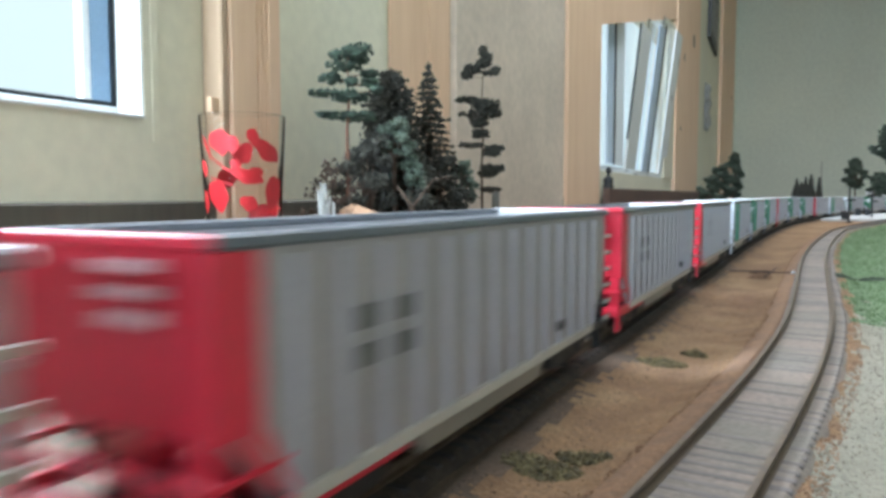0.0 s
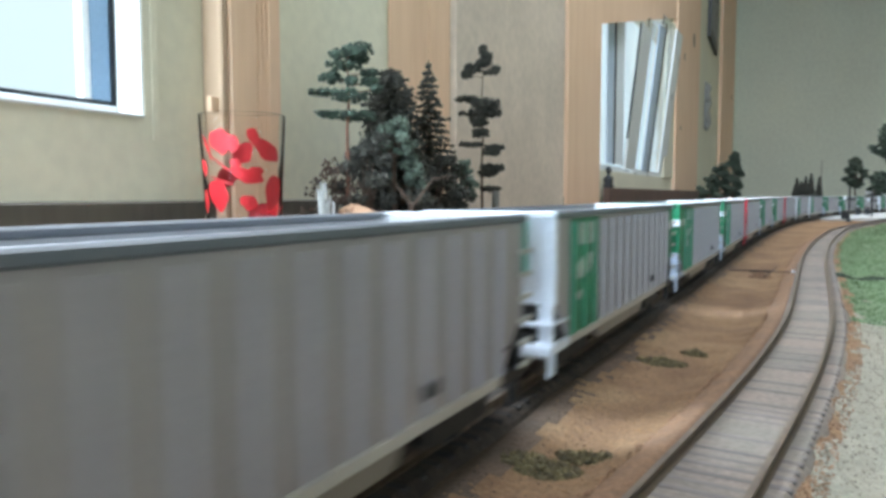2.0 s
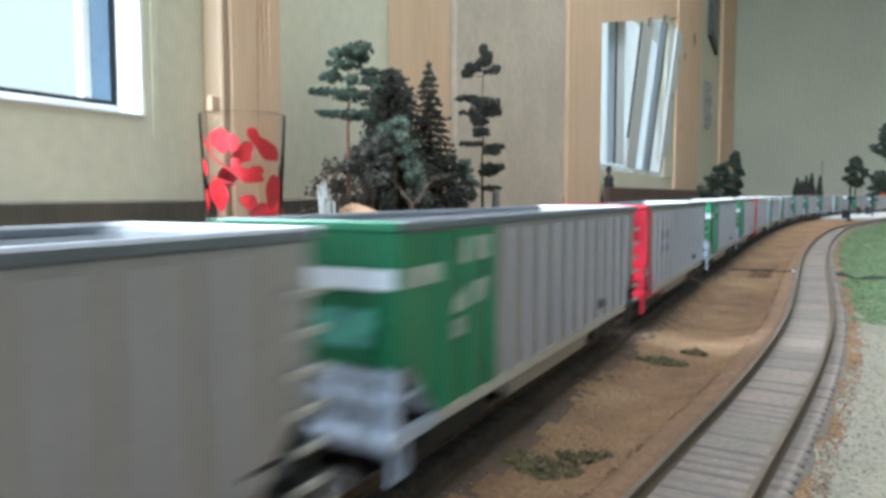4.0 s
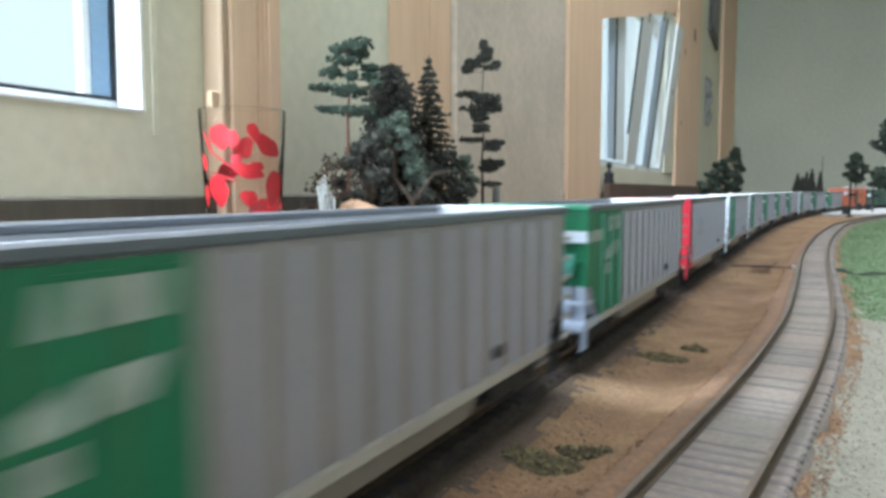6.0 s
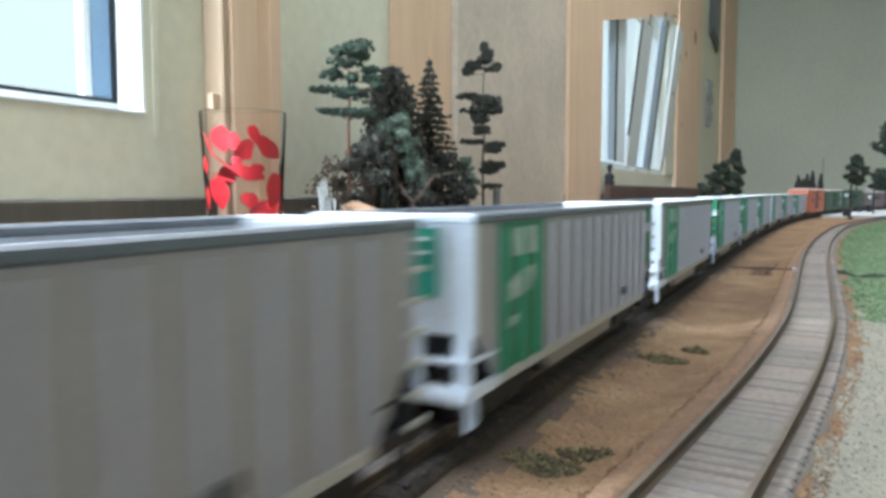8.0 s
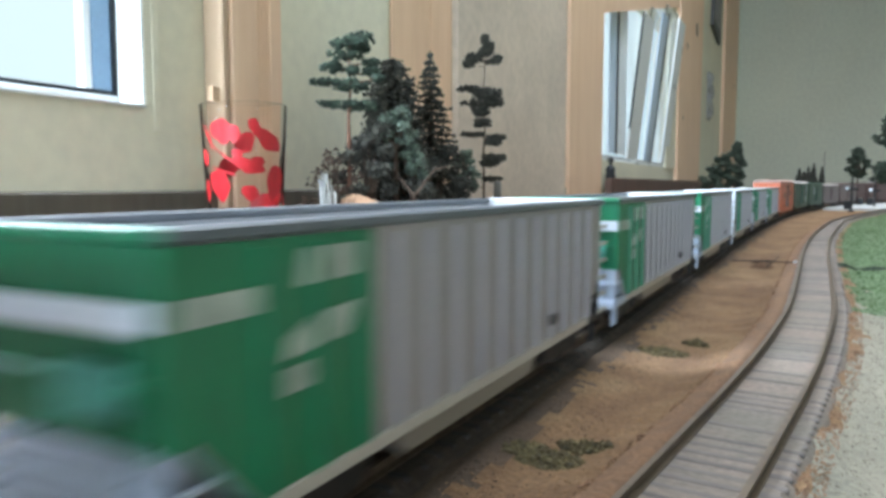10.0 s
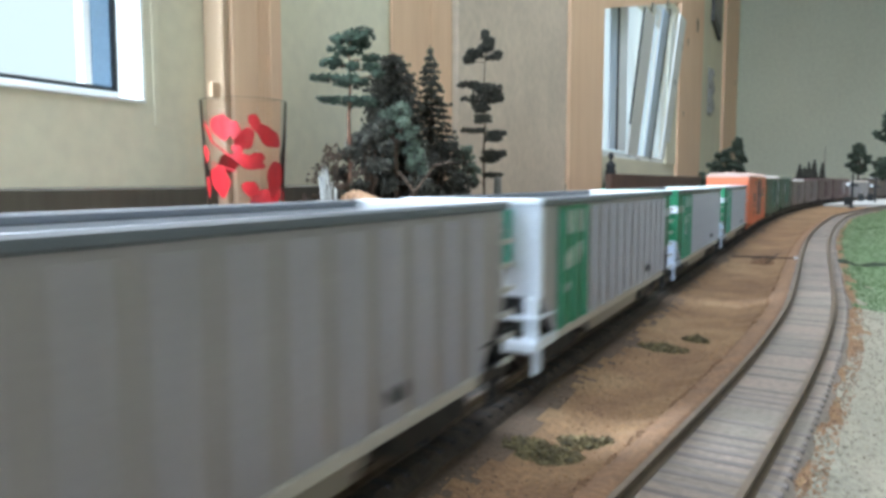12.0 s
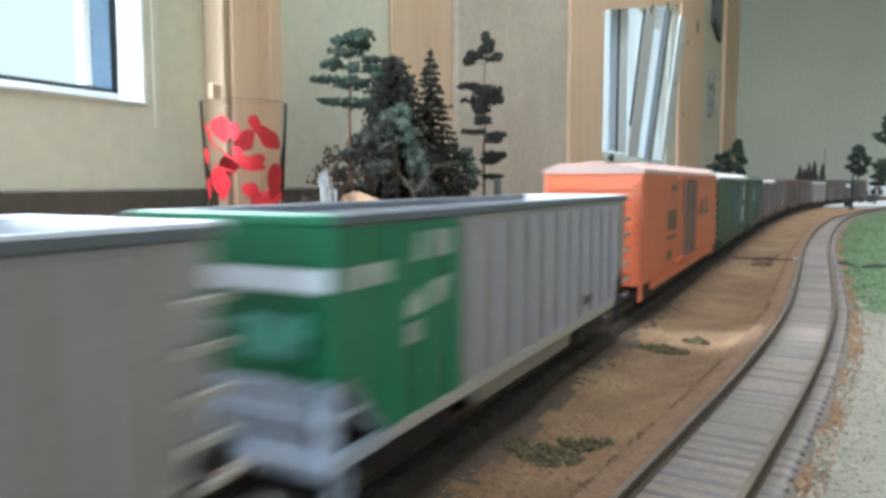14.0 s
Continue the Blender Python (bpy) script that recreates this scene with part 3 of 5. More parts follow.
def build_ground():
    xs = spread(-0.531, 1.95, -0.13, 0.2, 0.0022, 0.03)
    ys = spread(-4.5, 5.5, 0.06, 1.5, 0.0024, 0.04)
    verts = [(x, y, ground_height(x, y)) for y in ys for x in xs]
    w = len(xs)
    faces, mats = [], []
    for j in range(len(ys) - 1):
        for i in range(w - 1):
            faces.append((j * w + i, j * w + i + 1, (j + 1) * w + i + 1, (j + 1) * w + i))
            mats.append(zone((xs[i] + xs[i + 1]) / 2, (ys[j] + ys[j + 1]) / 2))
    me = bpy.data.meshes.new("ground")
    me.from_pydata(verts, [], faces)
    for m in (M["earth"], M["gravel_bed"], M["grass_bed"], M["shadowed_earth"]):
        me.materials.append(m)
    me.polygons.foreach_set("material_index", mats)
    me.shade_smooth()
    tagged(new("ground", me), "brown scale earth, pale gravel and green flock on the layout", "ground", kind="structure")
    bench = thing("layout_bench", pose(0, 0, 0), "wooden bench that carries the model railway", "table")
    part("bench_top", box(-0.531, 1.95, -4.5, 5.5, -0.06, -0.012), M["board"], bench)
    for x in (-0.48, 1.85):
        for y in (-4.3, -1.0, 2.3, 5.3):
            part("leg", box(x - 0.03, x + 0.03, y - 0.03, y + 0.03, FLOOR, -0.06, c=0.003), M["board"], bench)
    strip = thing("back_board", pose(WALL, 0, 0), "dark brown board along the back of the layout", "board", kind="structure")
    part("plank", box(0.001, 0.013, -4.4, 1.76, -0.012, 0.0425, c=0.002), M["board_grey"], strip)
    part("plank", box(0.021, 0.040, 2.12, 5.4, -0.012, 0.068, c=0.002), M["board"], strip)


M["gravel_bed"] = material("pale_gravel_bed", (0.28, 0.245, 0.19), 0.95, vary=0.2, scale=38, bump=0.0012, bump_scale=900, second=(0.215, 0.200, 0.155))
M["grass_bed"] = material("green_flock_bed", (0.095, 0.155, 0.065), 0.95, vary=0.2, scale=45, bump=0.0012, bump_scale=1200, second=(0.12, 0.155, 0.08))
build_ground()


def sweep(points, profile, closed=False):
    """A profile (side, up) drawn along x, y points."""
    s = Shape()
    n = len(profile)
    verts, faces = [], []
    for i, p in enumerate(points):
        a, b = points[max(i - 1, 0)], points[min(i + 1, len(points) - 1)]
        d = Vector((b[0] - a[0], b[1] - a[1])).normalized()
        for u, z in profile:
            verts.append((p[0] + u * d.y, p[1] - u * d.x, z))
    for i in range(len(points) - 1):
        faces += [(i * n + k, i * n + (k + 1) % n, (i + 1) * n + (k + 1) % n, (i + 1) * n + k) for k in range(n)]
    return s.add(verts, faces)


RAIL = [(-0.0011, -0.0024), (0.0011, -0.0024), (0.0011, -0.0021), (0.0003, -0.0016), (0.0003, -0.0008), (0.00055, -0.0006), (0.00055, 0.0),
        (-0.00055, 0.0), (-0.00055, -0.0006), (-0.0003, -0.0008), (-0.0003, -0.0016), (-0.0011, -0.0021)]
BED = [(-0.0178, -0.0074), (-0.0150, -0.0038), (-0.0130, -0.00248), (0.0130, -0.00248), (0.0150, -0.0038), (0.0178, -0.0074)]


def build_track(name, points, label, bed_mat, tie_mat, first, last, pitch=0.0060, g=1.0):
    t = thing(name, pose(0, 0, 0), label, "railway track", kind="structure")
    part("ballast_bed", sweep(points, [(u * g, z) for u, z in BED]), bed_mat, t)
    for side in (-0.00875 * g, 0.00875 * g):
        off = [(u + side, z) for u, z in RAIL]
        part("rail", sweep(points, off), M["rail"], t)
    tie = box(-0.0140 * g, 0.0140 * g, -0.0010, 0.0010, -0.0048, -0.0024, c=0.0002).mesh("tie", tie_mat)
    rng = random.Random(4)
    rest = Shape()
    dist, nxt, count = 0.0, 0.0, 0
    for a, b in zip(points, points[1:]):
        d = Vector((b[0] - a[0], b[1] - a[1]))
        while nxt < dist + d.length:
            f = (nxt - dist) / d.length
            x, y = a[0] + f * d.x, a[1] + f * d.y
            h = math.atan2(d.x, d.y)
            nxt += pitch
            if first <= y <= last and count < 290:
                count += 1
                part("tie", tie, None, t, m=pose(x, y, rng.uniform(-0.0002, 0.0001), 0, 0, -math.degrees(h) + rng.uniform(-1.5, 1.5)))
            elif y > -0.3:
                c, sn = math.cos(h), math.sin(h)
                k = [(u * c + v * sn + x, -u * sn + v * c + y, z) for z in (-0.0048, -0.0024) for u, v in ((-0.014 * g, -0.0012), (0.014 * g, -0.0012), (0.014 * g, 0.0012), (-0.014 * g, 0.0012))]
                rest.add(k, [(4, 5, 6, 7), (0, 1, 5, 4), (1, 2, 6, 5), (2, 3, 7, 6), (3, 0, 4, 7)])
        dist += d.length
    if rest.v:
        tagged(part("ties", rest, tie_mat, t), kind="stuff")
    return t


siding = build_track("siding_track", [(p.x, p.y) for p in EMPTY], "empty model railway track with rusty rails and weathered ties", M["ballast"], M["tie"], 0.05, 2.1, 0.0048, 0.93)
part("earth_shoulder", sweep([(p.x, p.y) for p in EMPTY], [(-0.0205, -0.0072), (-0.0160, -0.0032), (-0.0118, -0.0019), (-0.0104, -0.0022), (-0.0098, -0.0030), (-0.0098, -0.0075)]),
     material("reddish_earth_bank", (0.215, 0.118, 0.062), 0.95, vary=0.25, scale=120, bump=0.0008, bump_scale=900, second=(0.16, 0.09, 0.05)), siding, "reddish earth banked over the tie ends", smooth=True)
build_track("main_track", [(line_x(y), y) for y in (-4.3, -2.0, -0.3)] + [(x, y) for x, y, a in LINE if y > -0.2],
            "ballasted model railway track with the train's shadow painted in", M["shadowed_ballast"], M["main_tie"], 0.05, 1.9)

# ---- the train ----
L, HALF = 0.165, 0.018         # a coal car's body: length and half width
SILL, RIM = 0.0098, 0.0432
MESH = {}


def shared(name, build, mat, smooth=False):
    """One mesh for all alike pieces."""
    key = (name, mat.name)
    if key not in MESH:
        MESH[key] = build().mesh(name, mat, smooth)
    return MESH[key]


def side_frame():
    s = Shape()
    s.plate([(-0.0155, 0.0035), (-0.0125, 0.0022), (0.0125, 0.0022), (0.0155, 0.0035), (0.0155, 0.0062), (0.006, 0.0075), (-0.006, 0.0075), (-0.0155, 0.0062)], -0.0012, 0.0012)
    for y in (-0.0118, 0.0118):
        s.rod((-0.0018, y, 0.0048), (0.0018, y, 0.0048), 0.0022, sides=10)
    for y in (-0.002, 0.002):
        s.rod((0, y, 0.001), (0, y, 0.006), 0.0014, sides=8)
    return s


def wheelset():
    s = Shape()
    for x in (-0.0084, 0.0084):
        k = 1 if x > 0 else -1
        s.rod((x - 0.0011, 0, 0.0048), (x + 0.0011, 0, 0.0048), 0.0048, sides=20)
        s.rod((x - k * 0.0011, 0, 0.0048), (x - k * 0.0016, 0, 0.0048), 0.0055, sides=20)
    s.rod((-0.0125, 0, 0.0048), (0.0125, 0, 0.0048), 0.0011, sides=8)
    return s


def truck(car, y):
    t = part("truck", shared("truck", lambda: box(-0.0115, 0.0115, -0.003, 0.003, 0.0045, 0.0085, c=0.0005), M["black"]), None, car, m=pose(0, y, 0))
    for x in (-0.0133, 0.0133):
        part("side_frame", shared("side_frame", side_frame, M["black"]), None, t, m=pose(x, 0, 0))
    for w in (-0.0118, 0.0118):
        part("wheelset", shared("wheelset", wheelset, M["wheel"]), None, t, m=pose(0, w, 0))


def coupler(car, y, turn):
    def build():
        s = box(-0.0016, 0.0016, -0.002, 0.0062, 0.0078, 0.0105, c=0.0004)
        s.box(-0.0026, 0.0028, 0.0050, 0.0078, 0.0074, 0.0110, c=0.0006)
        s.rod((0.0012, 0.0048, 0.0075), (0.0020, 0.0040, 0.0015), 0.0004, sides=6)
        return s
    part("coupler", shared("coupler", build, M["wheel"]), None, car, m=pose(0, y, 0, 0, 0, turn))


def bars(car, rows, mat, face, name="lettering"):
    """Unreadable lettering as small plain bars: each (a, b, z0, z1) along the face."""
    for a, b, z0, z1 in rows:
        if face == "side":
            part(name, box(HALF + 0.0001, HALF + 0.0004, a, b, z0, z1), mat, car)
        elif face == "end_high":
            part(name, box(a, b, -L / 2 - 0.0021, -L / 2 - 0.0017, z0, z1), mat, car)
        else:
            part(name, box(a, b, -L / 2 - 0.0016, -L / 2 - 0.0011, z0, z1), mat, car)


def coal_car(kind):
    """An open coal gondola: a ribbed tub, end bulkheads over open platforms, ladders, trucks. Its rear end faces -y."""
    words = {"red": "grey open coal gondola with a bright red painted end", "white": "grey open coal gondola, white end with green panel",
             "green": "grey open coal gondola with green white-striped end"}
    car = thing("coal_gondola", pose(0, 0, 0), words[kind], "train car", "coal train")
    h = L / 2
    end_mat = {"red": M["red"], "white": M["white"], "green": M["green"]}[kind]
    th = 0.0012
    low = 0.0205                     # underside of the bulkhead at the ends
    # sides: two long plates with chamfered lower corners
    for k in (-1, 1):
        def plate():
            return Shape().plate([(-h + 0.0135, SILL), (h - 0.0135, SILL), (h - 0.0030, low), (h - 0.001, low), (h - 0.001, RIM), (-h + 0.001, RIM), (-h + 0.001, low), (-h + 0.0030, low)], 0.0, th)
        part("side", shared("side", plate, M["grey"]), None, car, m=pose(HALF - th if k > 0 else -HALF, 0, 0))
        part("inside_lining", shared("inside_lining", lambda: box(-0.0003, 0.0, -h + 0.003, h - 0.003, low + 0.0006, RIM - 0.001), M["grey_in"]), None, car, m=pose(k * (HALF - th - 0.0002) + (0.0 if k > 0 else 0.0006), 0, 0))
        part("top_chord", shared("top_chord", lambda: box(-0.0007, 0.0018, -h, h, RIM - 0.0012, RIM + 0.0006, c=0.0004), M["chord"]), None, car, m=pose(k * (HALF - 0.0008) - (0 if k > 0 else 0.0012), 0, 0))
        part("side_sill", shared("side_sill", lambda: box(-0.0010, 0.0012, -h + 0.014, h - 0.014, SILL - 0.0012, SILL + 0.0012, c=0.0003), M["pale_sill"]), None, car, m=pose(k * (HALF - 0.0006), 0, 0))
        rib_shape = lambda: Shape().prism([(-0.0008, -0.0011), (0.0008, -0.0011), (0.0006, 0.0004), (-0.0006, 0.0004)], 0, RIM - SILL - 0.0035)
        for i in range(14):
            y = -h + 0.0150 + i * (L - 0.030) / 13
            painted = {"red": y < -h + 0.0080, "white": -h + 0.012 < y < -h + 0.040, "green": y < -h + 0.039}[kind] and k > 0
            rib = shared("rib", rib_shape, (M["red"] if kind == "red" else M["green"]) if painted else M["grey"])
            # the outline's z points outwards once the rib stands up
            part("rib", rib, None, car, m=Matrix.Translation((k * (HALF + 0.0008), y, SILL + 0.0012)) @ Matrix(((0, 0, k, 0), (-k, 0, 0, 0), (0, 1, 0, 0), (0, 0, 0, 1))))
    part("floor_plate", shared("floor_plate", lambda: box(-HALF + 0.0014, HALF - 0.0014, -h + 0.0138, h - 0.0138, 0.0125, 0.0140), M["grey_in"]), None, car)
    # ends
    for k in (-1, 1):
        mat = end_mat if k < 0 else M["grey"]
        part("bulkhead", box(-HALF + 0.0012, HALF - 0.0012, 0.0003 if k < 0 else -0.0014, 0.0014 if k < 0 else -0.0003, low, RIM - 0.0002, c=0.0003), mat, car, m=pose(0, k * h, 0))
        part("bulkhead_lining", shared("bulkhead_lining", lambda: box(-HALF + 0.0016, HALF - 0.0016, 0, 0.0003, low + 0.0004, RIM - 0.0003), M["lit_lining"]), None, car, m=pose(0, k * (h - 0.0021), 0))
        part("end_chord", box(-HALF - 0.0006, HALF + 0.0006, -0.0008, 0.0008, RIM - 0.0012, RIM + 0.0007, c=0.0004), end_mat if k < 0 else M["lit_lining"], car, m=pose(0, k * h, 0))
        for z in (0.027, 0.0335):
            part("end_rib", box(-HALF + 0.001, HALF - 0.001, -0.0007, 0.0007, z, z + 0.0012, c=0.0003), mat, car, m=pose(0, k * (h + 0.0001), 0)) if kind == "green" or k > 0 else None
        # black at the far end paints in the dark gap between cars
        low_mat = {"red": M["red"], "white": M["white"], "green": M["low_blue"]}[kind] if k < 0 else M["black"]
        # under the white end, black stands for the shade in the recess
        slope_mat = {"red": M["red"], "white": M["black"], "green": M["low_blue"]}[kind] if k < 0 else M["black"]
        slope = Shape().plate([(k * (h - 0.0025), low + 0.0002), (k * (h - 0.0035), low + 0.0002), (k * (h - 0.0135), SILL + 0.0010), (k * (h - 0.0122), SILL + 0.0010)], -HALF + 0.0016, HALF - 0.0016)
        part("slope_sheet", slope, slope_mat, car, "sloping end sheet under the bulkhead")
        # plate added to block the bright view through under the slope
        filler = Shape().plate([(k * (h - 0.0040), low), (k * (h - 0.0130), SILL + 0.0012), (k * (h - 0.0030), SILL + 0.0007)], HALF - 0.0085, HALF - 0.0075)
        part("end_web", filler, M["red"] if kind == "red" and k < 0 else M["black"], car, "added plate that keeps the opening under the slope dark")
        part("brake_rod", shared("brake_rod", lambda: Shape().rod((-0.006, 0, 0.0135), (-0.006, 0, 0.020), 0.0006, sides=6).rod((-0.010, 0, 0.0180), (-0.002, 0, 0.0180), 0.0004, sides=6), M["black"]), None, car, m=pose(0, k * (h - 0.0030), 0))
        for x in (-1, 1):
            part("corner_post", box(-0.0018, 0.0018, -0.0010, 0.0010, SILL - 0.001, low, c=0.0003), low_mat, car, m=pose(x * (HALF - 0.0022), k * (h - 0.0010), 0))
        part("inner_post", box(-0.0010, 0.0010, -0.0008, 0.0008, SILL - 0.001, low, c=0.0003), low_mat, car, m=pose(0.006, k * (h - 0.0012), 0))
        part("cross_bar", box(-HALF + 0.001, HALF, -0.0006, 0.0006, 0.0150, 0.0162, c=0.0002), low_mat, car, m=pose(0, k * (h + 0.0004), 0))
        for x in (-1, 1):
            part("platform_rail", box(-0.0005, 0.0005, -0.0062, 0.0062, 0.0152, 0.0162, c=0.0002), low_mat, car, m=pose(x * (HALF - 0.0004), k * (h - 0.0068), 0))
            part("platform_sill", box(-0.0008, 0.0008, -0.0065, 0.0065, SILL - 0.0016, SILL + 0.0008, c=0.0002), low_mat, car, m=pose(x * (HALF - 0.0006), k * (h - 0.0070), 0))
        part("end_sill", box(-HALF + 0.0005, HALF, -0.0020, 0.0020, SILL - 0.0024, SILL + 0.0006, c=0.0005), low_mat, car, m=pose(0, k * (h - 0.0004), 0))
        step = Shape().box(-0.0005, 0.0005, -0.0022, -0.0014, SILL - 0.007, SILL).box(-0.0005, 0.0005, 0.0014, 0.0022, SILL - 0.007, SILL).box(-0.0005, 0.0005, -0.0022, 0.0022, SILL - 0.0078, SILL - 0.0070)
        part("stirrup_step", step, low_mat, car, m=pose(HALF - 0.0015, k * (h - 0.0030), 0))
        # ladder rungs at the corner
        for i in range(6 if k > 0 else 0):
            z = 0.0113 + i * 0.0049
            part("rung", shared("rung", lambda: box(-0.0005, 0.0005, -0.0026, 0.0026, -0.0005, 0.0005, c=0.0001), M["rung"]), None, car, m=pose(HALF + 0.0014, k * (h - 0.0030), z))
        coupler(car, k * (h + 0.0002), 0 if k > 0 else 180)
        truck(car, k * (h - 0.027))
    part("centre_sill", shared("centre_sill", lambda: box(-0.004, 0.004, -h + 0.003, h - 0.003, 0.0078, 0.0124, c=0.0004), M["black"]), None, car)
    part("underframe_plate", shared("underframe_plate", lambda: box(-0.0150, 0.0150, -h + 0.012, h - 0.012, 0.0088, 0.0100), M["black"]), None, car)
    tub = lambda: Shape().plate([(-h + 0.0470, SILL - 0.0005), (h - 0.0470, SILL - 0.0005), (h - 0.0530, 0.0036), (-h + 0.0530, 0.0036)], -HALF + 0.0022, HALF - 0.0022)
    part("lower_tub", shared("lower_tub", tub, M["tub"]), None, car, "dull brownish tub hanging between the trucks")
    part("brake_plate", box(HALF + 0.0001, HALF + 0.0012, 0.035, 0.0395, 0.0140, 0.0168, c=0.0004), M["ink"], car, "small dark plate on the side")
    for x in (-1, 1):
        part("corner_cap", box(-0.0010, 0.0010, -0.0004, 0.0018, low, RIM - 0.0012, c=0.0002), end_mat, car, m=pose(x * (HALF - 0.0006), -h, 0))
    # painted panels and marks
    notch = -h + 0.0127

    def panel(a, b, mat):
        foot = [(a, low + 0.0003), (b, low + 0.0003)] if b < notch else [(a, SILL + 0.001), (b, SILL + 0.001)] if a > notch else [(a, low + 0.0003), (-h + 0.0032, low + 0.0003), (notch, SILL + 0.001), (b, SILL + 0.001)]
        part("painted_panel", Shape().plate(foot + [(b, RIM - 0.0014), (a, RIM - 0.0014)], HALF + 0.00012, HALF + 0.0003), mat, car)

    if kind == "red":
        panel(-h + 0.0012, -h + 0.0080, M["red"])
        part("painted_gusset", Shape().plate([(-h + 0.0034, low + 0.0003), (-h + 0.0130, SILL + 0.0012), (-h + 0.0138, SILL + 0.0012), (-h + 0.0080, low + 0.0003)], HALF + 0.00012, HALF + 0.0003), M["red"], car)
        part("painted_sill", box(HALF - 0.0030, HALF - 0.0018, -h + 0.014, -h + 0.046, SILL - 0.0036, SILL - 0.0006), M["red"], car)
        bars(car, [(0.0020, 0.0125, 0.0395, 0.0410), (0.0015, 0.0130, 0.0366, 0.0380), (0.0025, 0.0125, 0.0334, 0.0352)], M["pink_ink"], "end")
        bars(car, [(-h + 0.028, -h + 0.034, 0.0290, 0.0325), (-h + 0.039, -h + 0.045, 0.0290, 0.0325), (-h + 0.028, -h + 0.034, 0.0235, 0.0268), (-h + 0.039, -h + 0.045, 0.0235, 0.0268)], M["faded_ink"], "side")
    if kind == "white":
        part("painted_strip", Shape().plate([(h - 0.0123, low + 0.0003), (h - 0.0012, low + 0.0003), (h - 0.0012, RIM - 0.0014), (h - 0.0123, RIM - 0.0014)], HALF + 0.00012, HALF + 0.0003), M["green"], car)
        part("painted_stripe", box(HALF + 0.0004, HALF + 0.0006, h - 0.0120, h - 0.0012, 0.0332, 0.0364), M["pale_grey"], car)
        part("end_panel", box(0.0002, 0.0114, -h - 0.0016, -h - 0.0012, 0.0278, 0.0412), M["teal_panel"], car, "green panel on the white end")
        bars(car, [(0.0020, 0.0100, 0.0388, 0.0394), (0.0020, 0.0100, 0.0362, 0.0368)], M["pale_grey"], "end_high")
    if kind in ("white", "green"):
        a, b = (-h + 0.0128, -h + 0.040) if kind == "white" else (-h + 0.0012, -h + 0.039)
        panel(a, b, M["green"])
        def mark(p):
            part("emblem", Shape().plate(p, HALF + 0.0004, HALF + 0.00062), M["emblem"], car)
        if kind == "white":
            mark([(a + 0.007, 0.0345), (b - 0.006, 0.0345), (b - 0.006, 0.0405), (a + 0.007, 0.0405)])
            mark([(a + 0.002, 0.0250), (b - 0.010, 0.0262), (b - 0.007, 0.0290), (b - 0.007, 0.0318), (a + 0.011, 0.0312), (a + 0.004, 0.0285)])
            mark([(a + 0.004, 0.0195), (a + 0.010, 0.0200), (a + 0.010, 0.0220), (a + 0.004, 0.0215)])
        else:
            mark([(a + 0.0205, 0.0355), (b - 0.0045, 0.0358), (b - 0.0040, 0.0402), (a + 0.0215, 0.0402)])
            mark([(a + 0.0175, 0.0268), (b - 0.007, 0.0278), (b - 0.0045, 0.0322), (a + 0.0235, 0.0316), (a + 0.0185, 0.0296)])
            mark([(a, 0.0332), (a + 0.013, 0.0332), (a + 0.013, 0.0364), (a, 0.0364)])
            mark([(a + 0.0175, 0.0225), (a + 0.0225, 0.0225), (a + 0.0225, 0.0258), (a + 0.0175, 0.0258)])
            for i in range(4):
                part("end_slat", box(-0.009, HALF - 0.0042, -0.0006, 0.0004, 0.0102 + i * 0.0026, 0.0124 + i * 0.0026, c=0.0002), M["low_blue"], car, m=pose(0, -h, 0))
            part("end_stripe", box(-HALF + 0.001, HALF + 0.0004, -h - 0.0016, -h - 0.0012, 0.0332, 0.0364), M["white"], car, "white stripe across the green end")
            part("end_patch", box(0.004, 0.0145, -h - 0.0016, -h - 0.0012, 0.0240, 0.0300), M["teal"], car, "pale teal patch")
    return car


